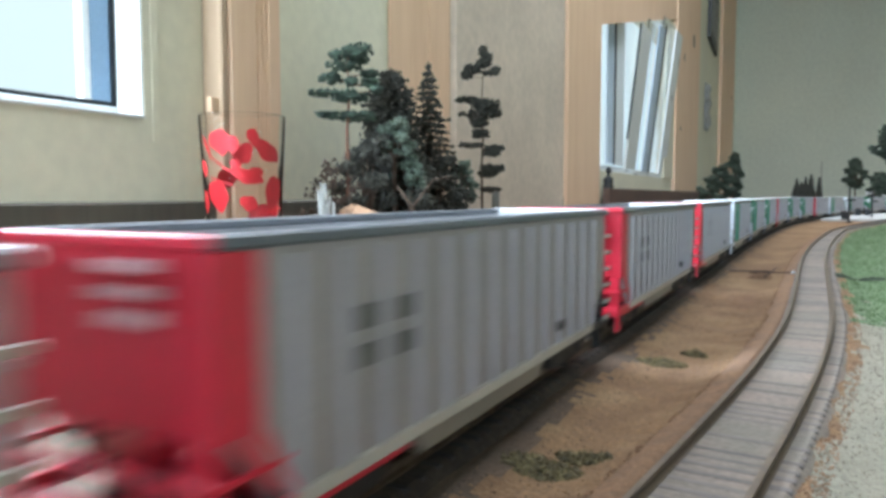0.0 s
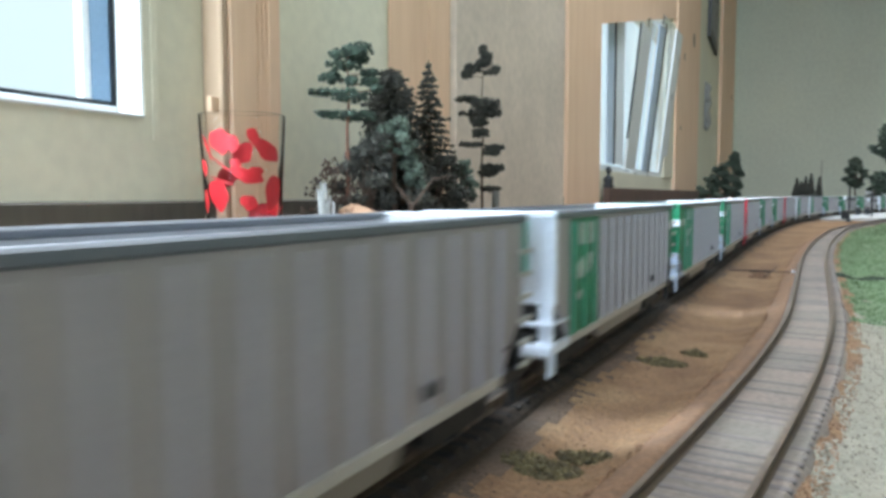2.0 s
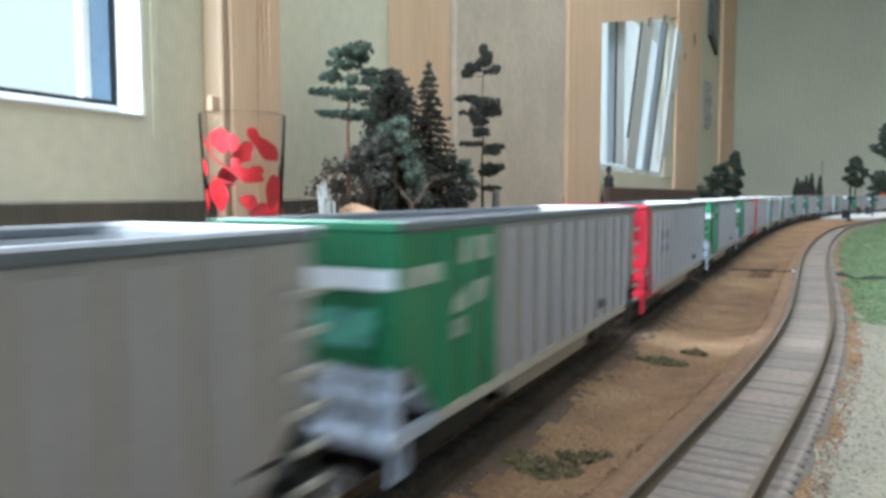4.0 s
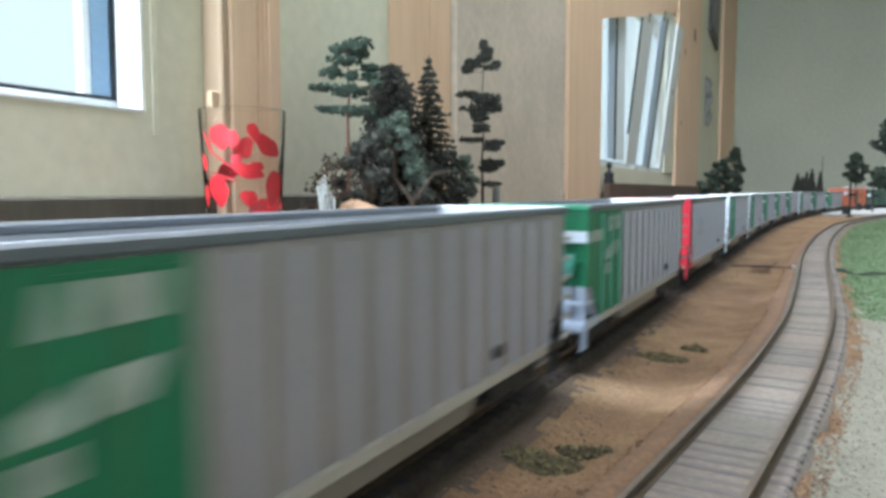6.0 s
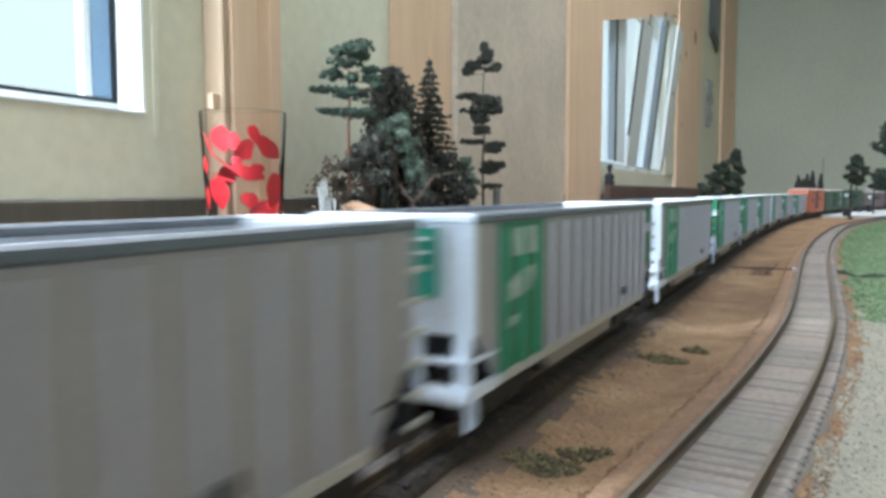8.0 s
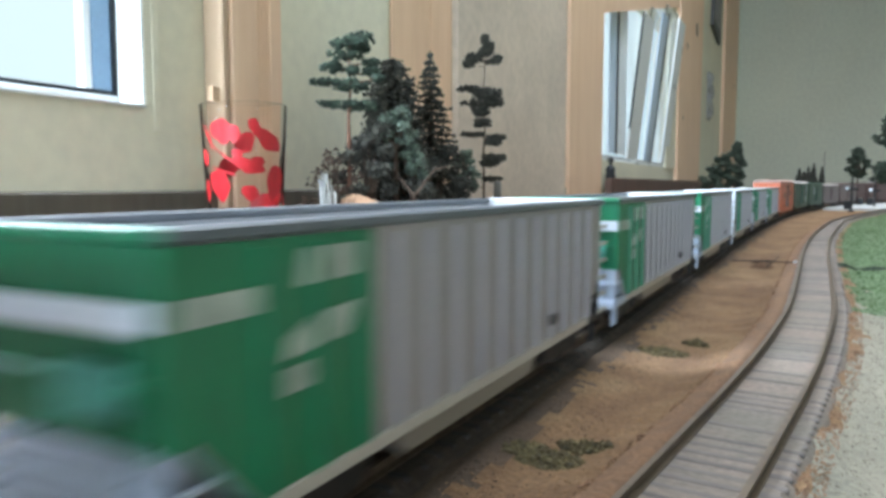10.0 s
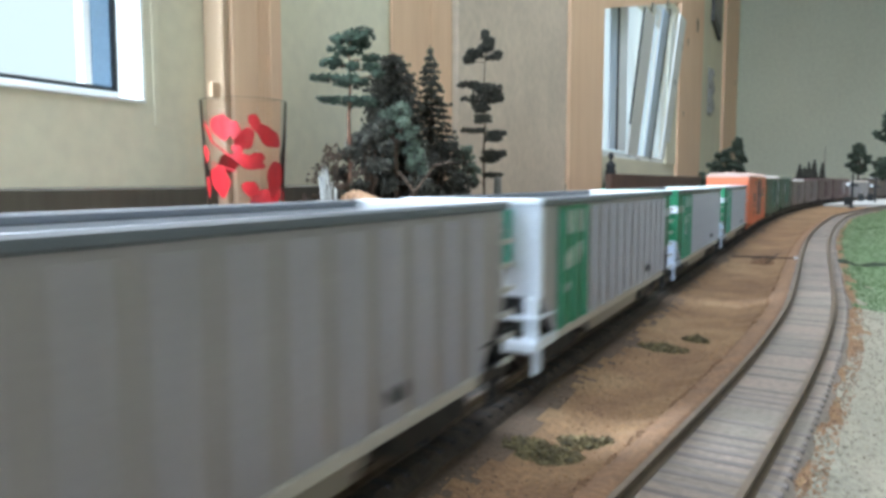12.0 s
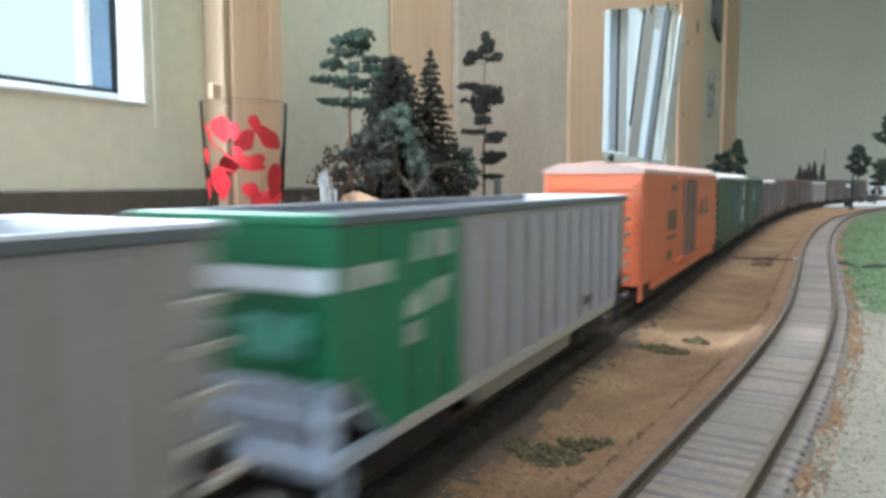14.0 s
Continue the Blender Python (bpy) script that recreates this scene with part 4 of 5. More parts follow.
def box_car(length, body, label, roof_mat, door_mat=None, high=0.0525, marks=()):
    """A box car: ribbed ends, doors on their tracks, a rounded roof with panels, ladders, trucks."""
    car = thing("box_car", pose(0, 0, 0), label, "train car", "freight cars behind the coal train")
    h, w = length / 2, 0.0186
    part("body", box(-w, w, -h, h, 0.0098, high - 0.003, c=0.0006), body, car)
    arc = [(-w - 0.0006, high - 0.0036), (w + 0.0006, high - 0.0036), (w + 0.0004, high - 0.0022), (w * 0.8, high - 0.0008), (w * 0.4, high), (-w * 0.4, high), (-w * 0.8, high - 0.0008), (-w - 0.0004, high - 0.0022)]
    part("roof", Shape().prism(arc, -h - 0.0006, h + 0.0006), roof_mat, car)
    for i in range(9):
        y = -h + (i + 0.5) * length / 9
        part("roof_rib", box(-w + 0.001, w - 0.001, -0.0005, 0.0005, high - 0.0006, high + 0.0005), roof_mat, car, m=pose(0, y, 0))
    for k in (-1, 1):
        for i in range(10):
            z = 0.0150 + i * (high - 0.021) / 10
            part("end_rib", shared("box_end_rib", lambda: Shape().prism([(-w + 0.001, 0), (w - 0.001, 0), (w - 0.003, 0.0012), (w - 0.001, 0.0024), (-w + 0.001, 0.0024), (-w + 0.003, 0.0012)], -0.0008, 0.0008), body), None, car, m=pose(0, k * (h + 0.0004), z))
        part("door", box(-0.0008, 0.0008, -0.016, 0.016, 0.0135, high - 0.0055, c=0.0003), door_mat or body, car, m=pose(k * (w + 0.0006), 0, 0))
        part("door_track", box(-0.0006, 0.0008, -0.034, 0.034, 0.0122, 0.0134), body, car, m=pose(k * (w + 0.0006), 0, 0))
        part("door_track", box(-0.0006, 0.0008, -0.034, 0.034, high - 0.0054, high - 0.0044), body, car, m=pose(k * (w + 0.0006), 0, 0))
        for x in (-0.008, 0.0, 0.008):
            part("door_rib", box(-0.0004, 0.0006, -0.0005, 0.0005, 0.0150, high - 0.007), door_mat or body, car, m=pose(k * (w + 0.0014), x, 0))
        for i in range(7):
            part("rung", box(-0.0003, 0.0003, -0.003, 0.003, -0.0003, 0.0003), body, car, m=pose(w + 0.0013, k * (h - 0.005), 0.015 + 0.0045 * i))
        part("stirrup_step", box(-0.0004, 0.0004, -0.002, 0.002, 0.0040, 0.0098), body, car, m=pose(w - 0.001, k * (h - 0.004), 0))
        coupler(car, k * (h + 0.0006), 0 if k > 0 else 180)
        truck(car, k * (h - 0.027))
    part("side_sill", box(w - 0.001, w + 0.0006, -h + 0.02, h - 0.02, 0.0066, 0.0098, c=0.0003), body, car)
    part("centre_sill", box(-0.004, 0.004, -h + 0.003, h - 0.003, 0.0078, 0.0124), M["black"], car)
    part("running_board", box(-0.004, 0.004, -h + 0.002, h - 0.002, high + 0.0002, high + 0.0010), roof_mat, car)
    for a, b, z0, z1, mat in marks:
        part("lettering", box(w + 0.0001, w + 0.0004, a, b, z0, z1), mat, car)
    return car


M["pale_sill"] = material("pale_sill_paint", (0.50, 0.47, 0.43), **PAINT)
# pale inside paint, brightened for the light that falls on the bulkheads
M["lit_lining"] = material("inside_paint_with_light", (0.84, 0.84, 0.86), **PAINT)
M["low_blue"] = material("blue_grey_low_paint", (0.43, 0.49, 0.61), **PAINT)
M["rung"] = material("cream_rung_paint", (0.40, 0.38, 0.33), **PAINT)
M["tub"] = material("dusty_grey_tub_paint", (0.27, 0.245, 0.215), **PAINT)
M["faded_ink"] = material("faded_lettering", (0.17, 0.165, 0.165), 0.6, scale=90)
M["teal"] = material("pale_teal_paint", (0.12, 0.48, 0.39), 0.5, vary=0.25, scale=120)

PITCH, SPEED, START = 0.186, 0.2247, 0.0652
ORDER = ["red", "red", "red", "red", "red", "red", "white", "green", "green", "red", "green", "green", "red", "white", "white", "green", "green", "green", "white", "green", "green"]


def train():
    """Every car with the distance of its middle along the line at the start."""
    masters, out = {}, []
    for i, kind in enumerate(ORDER):
        n = i - 3
        if kind in masters:
            car = copy_thing(masters[kind], pose(0, 0, 0))
        else:
            car = masters[kind] = coal_car(kind)
        out.append((car, START + n * PITCH + L / 2))
    wh = M["white"]
    freight = [
        (3.352, 0.213, M["orange"], "bright orange box car with a brown sliding door", M["orange_roof"], M["brown_door"], 0.0548,
         [(-0.056, -0.036, 0.0275, 0.0360, M["brown_door"]), (-0.058, -0.036, 0.0235, 0.0252, M["brown_door"]), (0.034, 0.070, 0.0310, 0.0335, M["brown_door"]), (0.040, 0.048, 0.0335, 0.0385, M["brown_door"]), (0.058, 0.064, 0.0335, 0.0400, M["brown_door"]), (-0.046, -0.036, 0.0440, 0.0470, M["brown_door"]), (-0.056, -0.046, 0.0150, 0.0190, M["brown_door"])]),
        (3.577, 0.205, M["dark_green"], "dark green box car with white lettering", M["silver"], None, 0.0535,
         [(0.066, 0.074, 0.034, 0.046, wh), (0.058, 0.068, 0.016, 0.028, wh)]),
        (3.794, 0.180, M["green_box"], "green box car with faded sides", M["dark_green"], None, 0.0525, [(-0.030, -0.022, 0.030, 0.042, M["pale_grey"])]),
        (3.985, 0.180, M["purple_grey"], "faded purple-grey box car with a pale roof", M["silver"], None, 0.050, []),
        (4.176, 0.175, M["purple_grey"], "faded purple-grey box car", M["maroon"], None, 0.052, []),
        (4.360, 0.175, M["maroon"], "maroon box car with white lettering", M["maroon"], None, 0.053, [(-0.006, 0.0, 0.020, 0.046, wh)]),
        (4.545, 0.175, M["maroon"], "maroon box car with a worn door", M["maroon"], M["purple_grey"], 0.052, [(0.02, 0.026, 0.020, 0.044, wh)]),
        (4.730, 0.175, M["grey"], "dull grey box car near the train's end", M["silver"], None, 0.048, []),
        (4.925, 0.200, M["shed"], "dusty brown box car with a dark roof", M["roof"], None, 0.053, []),
        (5.140, 0.200, M["shed"], "dusty brown box car at the train's end", M["roof"], None, 0.053, []),
    ]
    for s, length, body, label, roof, door, high, marks in freight:
        out.append((box_car(length, body, label, roof, door, high, marks), START + s + length / 2))
    return out


M["orange_roof"] = material("pale_pinkish_silver_roof", (0.56, 0.38, 0.32), **PAINT)
M["green_box"] = material("faded_green_paint", (0.022, 0.075, 0.036), **PAINT)
TRAIN = train()


def motions():
    """The train runs towards the camera and past it at a nearly even speed."""
    when = [0.0, 0.5, 1.0, 1.5, 2.0, 2.5, 5.5, 7.0, 7.5, 8.0, 10.5, 11.5, 12.5, 13.0, 13.5, 14.0]
    gain = [0.006, 0.003, 0.0045, -0.002, -0.0015, -0.0055, 0.001, 0.0, 0.003, 0.0015, -0.003, -0.0055, -0.0035, -0.0005, -0.003, 0.0]   # how far it runs ahead of an even pace
    for car, s0 in TRAIN:
        rows = []
        for i in range(29):
            t = i * 0.5
            x, y, a = on_line(s0 - SPEED * t - float(np.interp(t, when, gain)))
            rows.append((t, pose(x, y, 0, 0, 0, -math.degrees(a))))
        walk(car, rows)

# ---- things on the layout ----
def drinking_glass():
    t = thing("drinking_glass", pose(-0.4498, 0.5200, -0.0062), "clear tumbler printed with red blotches, standing by the wall", "glass")
    top, bot, hi = 0.0378, 0.0315, 0.1245
    prof = [(0.0, 0.0), (bot - 0.002, 0.0), (bot, 0.002), (top, hi - 0.0008), (top - 0.0007, hi), (top - 0.0015, hi - 0.0008), (bot - 0.0016, 0.010), (0.0, 0.008)]
    part("tumbler", Shape().lathe(prof, 64), M["glass"], t, smooth=True)
    rng = random.Random(8)

    def motif(angle, z, wide, high, tilt, back=False):
        n, pts = 22, []
        s = Shape()
        for r in (0.0, 0.55, 1.0):
            for i in range(n):
                q = 2 * math.pi * i / n
                u, v = 1.15 * r * wide * math.cos(q) * (1 + 0.18 * math.cos(2 * q + 1)), 1.12 * r * high * math.sin(q) * (1 + 0.15 * math.sin(3 * q))
                u, v = u * math.cos(tilt) - v * math.sin(tilt), u * math.sin(tilt) + v * math.cos(tilt)
                zz = min(max(z + v, 0.003), hi - 0.004)
                rad = bot + (top - bot) * zz / hi + 0.00025
                pts.append((rad * math.cos(angle + u / rad), rad * math.sin(angle + u / rad), zz))
        faces = [(k * n + i, k * n + (i + 1) % n, (k + 1) * n + (i + 1) % n, (k + 1) * n + i) for k in range(2) for i in range(n)]
        part("printed_motif", s.add(pts, faces), M["red_print"], t, smooth=True)

    face = math.atan2(-0.519, 0.452)      # towards the camera
    near = [(-0.0186, 0.0999, 0.0085, 0.01, 0.3), (-0.009, 0.0979, 0.005, 0.007, 0), (0.0201, 0.0923, 0.012, 0.007, -0.45), (0.008, 0.1039, 0.004, 0.007, 0.2), (0.003, 0.0708, 0.012, 0.0055, -0.25), (-0.0065, 0.0808, 0.004, 0.004, 0), (0.011, 0.0743, 0.005, 0.004, 0), (-0.0321, 0.0783, 0.004, 0.007, 0.2),
            (-0.0221, 0.0547, 0.008, 0.0125, 0.2), (-0.0321, 0.0497, 0.0035, 0.009, 0), (0.004, 0.0477, 0.006, 0.006, 0), (0.0261, 0.0567, 0.008, 0.0141, -0.3), (-0.0291, 0.0959, 0.0015, 0.011, 0.5), (-0.0161, 0.0783, 0.012, 0.001, -0.6), (-0.0176, 0.0657, 0.01, 0.001, -0.3)]
    for u, z, w, h, tilt in near:
        motif(face + math.asin(max(-0.95, min(0.95, u / 0.0355))), z, w, h, tilt)
    for i in range(5):
        motif(face + math.pi + (i - 3) * 0.42, 0.028 + 0.062 * rng.random(), 0.009, 0.008, rng.uniform(-1, 1))


def pads(s, centre, wide, high, count, size, rng, flat=0.35):
    """A ragged pad of small tufts."""
    for _ in range(count):
        q, r = rng.uniform(0, 2 * math.pi), rng.random() ** 0.6
        p = (centre[0] + wide * r * math.cos(q), centre[1] + wide * r * math.sin(q), centre[2] + high * rng.uniform(-1, 1) * (1 - 0.5 * r))
        s.tuft(p, size * rng.uniform(0.6, 1.3), rng)


ACROSS = Vector((0.90, 0.435, 0.0))      # the camera's rightward direction, so pads fit its view


def pad_tree(x, y, high, label, pads_mm, trunk_r, leaf, bark, seed, tuft=0.0023, density=1.0):
    """A model pine whose flat needle pads sit on limbs: each pad is (along, up, half width, half height) in
    millimetres, placed to fit the camera's view.
    """
    rng = random.Random(seed)
    t = thing("model_tree", pose(x, y, -0.0065), label, "tree", "model trees")
    k, crown, prev = Shape(), Shape(), Vector((0, 0, 0))
    for i in range(1, 9):
        p = Vector((rng.uniform(-1, 1) * 0.0012, rng.uniform(-1, 1) * 0.0012, high * i / 8))
        k.rod(prev, p, trunk_r * (1 - 0.1 * (i - 1)), trunk_r * (1 - 0.1 * i), 8)
        prev = p
    for u, z, w, h in pads_mm:
        z, w, h = z - 5, w * 1.15, h * 1.35
        c = ACROSS * (u / 1000) + Vector((rng.uniform(-1, 1), rng.uniform(-1, 1), 0)) * 0.006 + Vector((0, 0, z / 1000))
        k.rod((0, 0, max(0.01, z / 1000 - 0.004)), c, trunk_r * 0.3, trunk_r * 0.12, 5)
        for _ in range(int(density * (30 + w * h * 1.0))):
            q, r = rng.uniform(0, 2 * math.pi), rng.random() ** 0.55
            o = Vector((w * r * math.cos(q), w * r * math.sin(q), h * rng.uniform(-0.8, 1) * (1 - 0.45 * r))) / 1000
            crown.tuft(c + o, tuft * rng.uniform(0.55, 1.3), rng)
    part("trunk", k, M[bark], t)
    part("crown", crown, M[leaf], t)
    return t


def spruce_tree(x, y, high, label, wide, leaf="needles_dark", seed=1, blunt=0.0, gap=0.0062, name="model_tree"):
    """A model spruce: a cone of drooping, notched tiers."""
    rng = random.Random(seed)
    t = thing(name, pose(x, y, -0.0065), label, "tree", "model trees")
    part("trunk", Shape().rod((0, 0, 0), (0, 0, high), 0.003, 0.0006, 8), M["bark"], t)
    s = Shape()
    tiers = int(high / gap)
    for i in range(tiers):
        f = (i + 0.6) / tiers
        r = wide * ((1 - f) ** (0.85 - 0.45 * blunt)) + 0.0012
        z = high * (0.10 + 0.88 * f)
        n = max(6, int(26 * r / wide))
        for j in range(n):
            q = 2 * math.pi * (j + rng.random()) / n
            reach = r * rng.uniform(0.72, 1.12)
            for m in range(6):
                g = (m + 1) / 6
                s.tuft((reach * g * math.cos(q), reach * g * math.sin(q), z - 0.006 * g * (r / wide) + rng.uniform(-0.002, 0.002)), 0.0028, rng)
    part("crown", s, M[leaf], t)
    return t


def bushy_tree(x, y, high, label, wide, leaf="sage", seed=1, stem=0.3, count=900, tuft=0.0028, lobes=9, name="model_tree"):
    """A broad-leaved model tree: forked limbs with open clumps of foliage."""
    rng = random.Random(seed)
    t = thing(name, pose(x, y, -0.0065), label, "tree", "model trees")
    k, crown = Shape(), Shape()
    fork = Vector((0, 0, high * stem))
    k.rod((0, 0, 0), fork, 0.0034, 0.0024, 7)
    for i in range(lobes):
        q, f = 2.4 * i + rng.uniform(-0.3, 0.3), (i + 0.5) / lobes
        r = wide * (0.35 + 0.65 * math.sin(math.pi * min(1, f + 0.12))) * rng.uniform(0.55, 0.95)
        e = Vector((r * math.cos(q), r * math.sin(q), high * (stem + (0.92 - stem) * f)))
        mid = fork.lerp(e, 0.5) + Vector((0, 0, -0.004))
        k.rod(fork, mid, 0.0018, 0.0012, 6), k.rod(mid, e, 0.0012, 0.0005, 5)
        for c in range(3):
            o = Vector((rng.uniform(-1, 1), rng.uniform(-1, 1), rng.uniform(-0.8, 0.8))) * wide * 0.22
            pads(crown, e + o, wide * 0.30, wide * 0.22, count // (3 * lobes), tuft, rng)
    part("trunk", k, M["bark"], t)
    part("crown", crown, M[leaf], t)
    return t


def build_trees():
    pad_tree(-0.4260, 0.6545, 0.197, "tall model pine with layered dark green pads and bare reddish trunk",
             [(7, 210, 13, 6), (2, 203, 15, 5), (14, 201, 9, 5), (-12, 205, 5, 3), (-4, 192, 17, 4), (21, 186, 8, 3), (-13, 180, 11, 5), (5, 176, 6, 4), (24, 176, 8, 4),
              (34, 168, 5, 3), (-23, 165, 14, 3), (8, 161, 16, 6), (-26, 143, 11, 3), (8, 141, 21, 5)], 0.0034, "needles", "bark_red", 3)
    spruce_tree(-0.425, 0.742, 0.200, "broad blackish-green model fir", 0.044, seed=5, blunt=1.3)
    spruce_tree(-0.418, 0.824, 0.220, "pointed dark model spruce", 0.056, seed=6, gap=0.0088)
    pad_tree(-0.4135, 0.987, 0.262, "thin straggly model pine with gaps between its pads",
             [(5, 264, 5, 7), (1, 255, 7, 6), (-6, 247, 10, 6), (-16, 238, 11, 6), (-20, 230, 7, 5), (14, 234, 11, 3), (23, 240, 5, 3), (-20, 196, 15, 4), (0, 188, 18, 7), (15, 178, 11, 7), (-12, 176, 23, 4), (-4, 164, 11, 7),
              (4, 147, 11, 6), (-20, 131, 15, 3), (10, 127, 13, 4), (20, 119, 10, 4), (7, 94, 11, 9), (25, 98, 5, 5), (-4, 90, 7, 4), (10, 68, 13, 3), (-18, 59, 7, 9)], 0.0022, "needles_dark", "bark", 9, 0.0026)
    bushy_tree(-0.395, 0.697, 0.146, "grey-green bushy model tree with bare stem", 0.022, "sage", 11, 0.68, 800, 0.0022, 12)
    bushy_tree(-0.385, 0.715, 0.104, "grey-green bushy model tree", 0.021, "sage", 12, 0.6, 700, 0.0022, 12)
    bushy_tree(-0.390, 0.862, 0.106, "pale grey-green bushy model tree", 0.022, "sage", 13, 0.5, 800, 0.0022, 12)
    bushy_tree(-0.412, 0.668, 0.125, "dark shrub-like model tree", 0.036, "needles_dark", 14, 0.2, 1200, 0.0026, 12)
    bushy_tree(-0.405, 0.725, 0.120, "blackish shrub-like model tree", 0.042, "needles_dark", 16, 0.12, 1500, 0.0028, 14)
    bushy_tree(-0.400, 0.800, 0.110, "blackish shrub-like model tree", 0.042, "needles_dark", 15, 0.15, 1300)
    # sparse brown shrub added where a soft shadow lies on the wall
    bushy_tree(-0.430, 0.630, 0.095, "sparse brown twiggy shrub in place of a wall shadow", 0.034, "bark", 17, 0.15, 420, 0.0020, 12)
    bushy_tree(-0.205, 2.66, 0.205, "broad dark green model tree near the end of the wall", 0.036, "leaf", 22, 0.25, 2400, 0.0048, 16)
    bushy_tree(-0.240, 2.60, 0.165, "dark green model tree beside the broad one", 0.036, "leaf", 24, 0.15, 1800, 0.0048, 14)
    bushy_tree(-0.268, 2.56, 0.125, "low dark shrub beside the broad model tree", 0.034, "leaf", 23, 0.05, 1300, 0.0048, 14)
    for i, (x, y, h, w) in enumerate([(-0.012, 3.10, 0.118, 0.026), (0.004, 3.14, 0.108, 0.026), (0.018, 3.09, 0.124, 0.026), (0.036, 3.13, 0.136, 0.024), (0.064, 3.12, 0.124, 0.018)]):
        spruce_tree(x, y, h, "small dark model conifer in the far grove", w, seed=30 + i)
    bushy_tree(0.172, 2.95, 0.195, "round-headed dark model tree behind the paved yard", 0.034, "leaf", 41, 0.44, 2200, 0.0042, 16)
    bushy_tree(0.235, 2.95, 0.14, "small dark model tree beside the white building", 0.030, "leaf", 42, 0.3, 900, 0.0042, 12)
    bushy_tree(0.136, 1.24, 0.182, "leafy green model tree on the lawn", 0.043, "leaf", 43, 0.25, 2200, 0.0038, 16)


def build_far_yard():
    ys = [1.76 + 0.02 * i for i in range(90)]
    left = [(line_x(y) + 0.024, y) for y in ys]
    right = [(siding_x(y) + 0.045, y + 0.05) for y in ys]
    n = len(ys)
    verts = [(x, y, z) for z in (-0.0075, -0.0016) for x, y in left + right]
    faces = [(2 * n + i, 2 * n + i + 1, 3 * n + i + 1, 3 * n + i) for i in range(n - 1)]
    faces += [(i, i + 1, 2 * n + i + 1, 2 * n + i) for i in range(n - 1)] + [(n + i, n + i + 1, 3 * n + i + 1, 3 * n + i) for i in range(n - 1)]
    faces += [(0, n, 3 * n, 2 * n), (n - 1, 2 * n - 1, 4 * n - 1, 3 * n - 1)]
    tagged(part("paved_yard", Shape().add(verts, faces), M["plaza"]), "white paved yard between and over the tracks", "pavement", kind="structure")
    house = thing("white_house", pose(0.290, 3.42, -0.0065, 0, 0, -20), "small white flat-roofed building beyond the yard", "building")
    part("wall", box(-0.045, 0.045, -0.035, 0.035, 0, 0.066, c=0.001), M["house"], house)
    part("roof", box(-0.049, 0.049, -0.039, 0.039, 0.066, 0.070, c=0.001), M["house"], house)
    for x in (-0.028, 0.0, 0.028):
        w = part("window", box(-0.008, 0.008, -0.0365, -0.0350, 0.006, 0.026), M["gasket"], house, m=pose(x, 0, 0))
    for x, y, h in ((0.0888, 1.676, 0.070), (0.150, 1.957, 0.063)):
        p = thing("signal_post", pose(x, y, -0.0065), "thin dark crossing signal post by the yard", "signal", "signal posts")
        part("mast", Shape().rod((0, 0, 0), (0, 0, h), 0.0022, 0.0016, 8), M["gasket"], p)
        part("base", box(-0.005, 0.005, -0.005, 0.005, 0, 0.004, c=0.0006), M["gasket"], p)
        part("crossarm", box(-0.011, 0.011, -0.001, 0.001, h * 0.62, h * 0.62 + 0.004), M["gasket"], p)
        part("lamp_head", Shape().rod((-0.008, -0.003, h * 0.68), (-0.008, 0.002, h * 0.68), 0.0036, sides=12), M["white"], p)
    for x, y in ((0.1307, 2.10), (0.1521, 2.115), (0.0835, 1.72)):
        kiosk = thing("relay_box", pose(x, y, -0.0016), "small dark lineside box on the paving", "box", "lineside boxes")
        part("cabinet", box(-0.006, 0.006, -0.005, 0.005, 0, 0.016, c=0.0008), M["gasket"], kiosk)
        part("lid", box(-0.0068, 0.0068, -0.0058, 0.0058, 0.0161, 0.0182, c=0.0005), M["shed"], kiosk)
    mast = thing("telegraph_pole", pose(0.071, 3.15, -0.0065), "thin grey telegraph pole", "pole")
    part("mast", Shape().rod((0, 0, 0), (0, 0, 0.18), 0.0018, 0.0010, 8), M["shed"], mast)
    part("cap", Shape().rod((0, 0, 0.1802), (0, 0, 0.183), 0.0016, 0.0006, 8), M["shed"], mast)


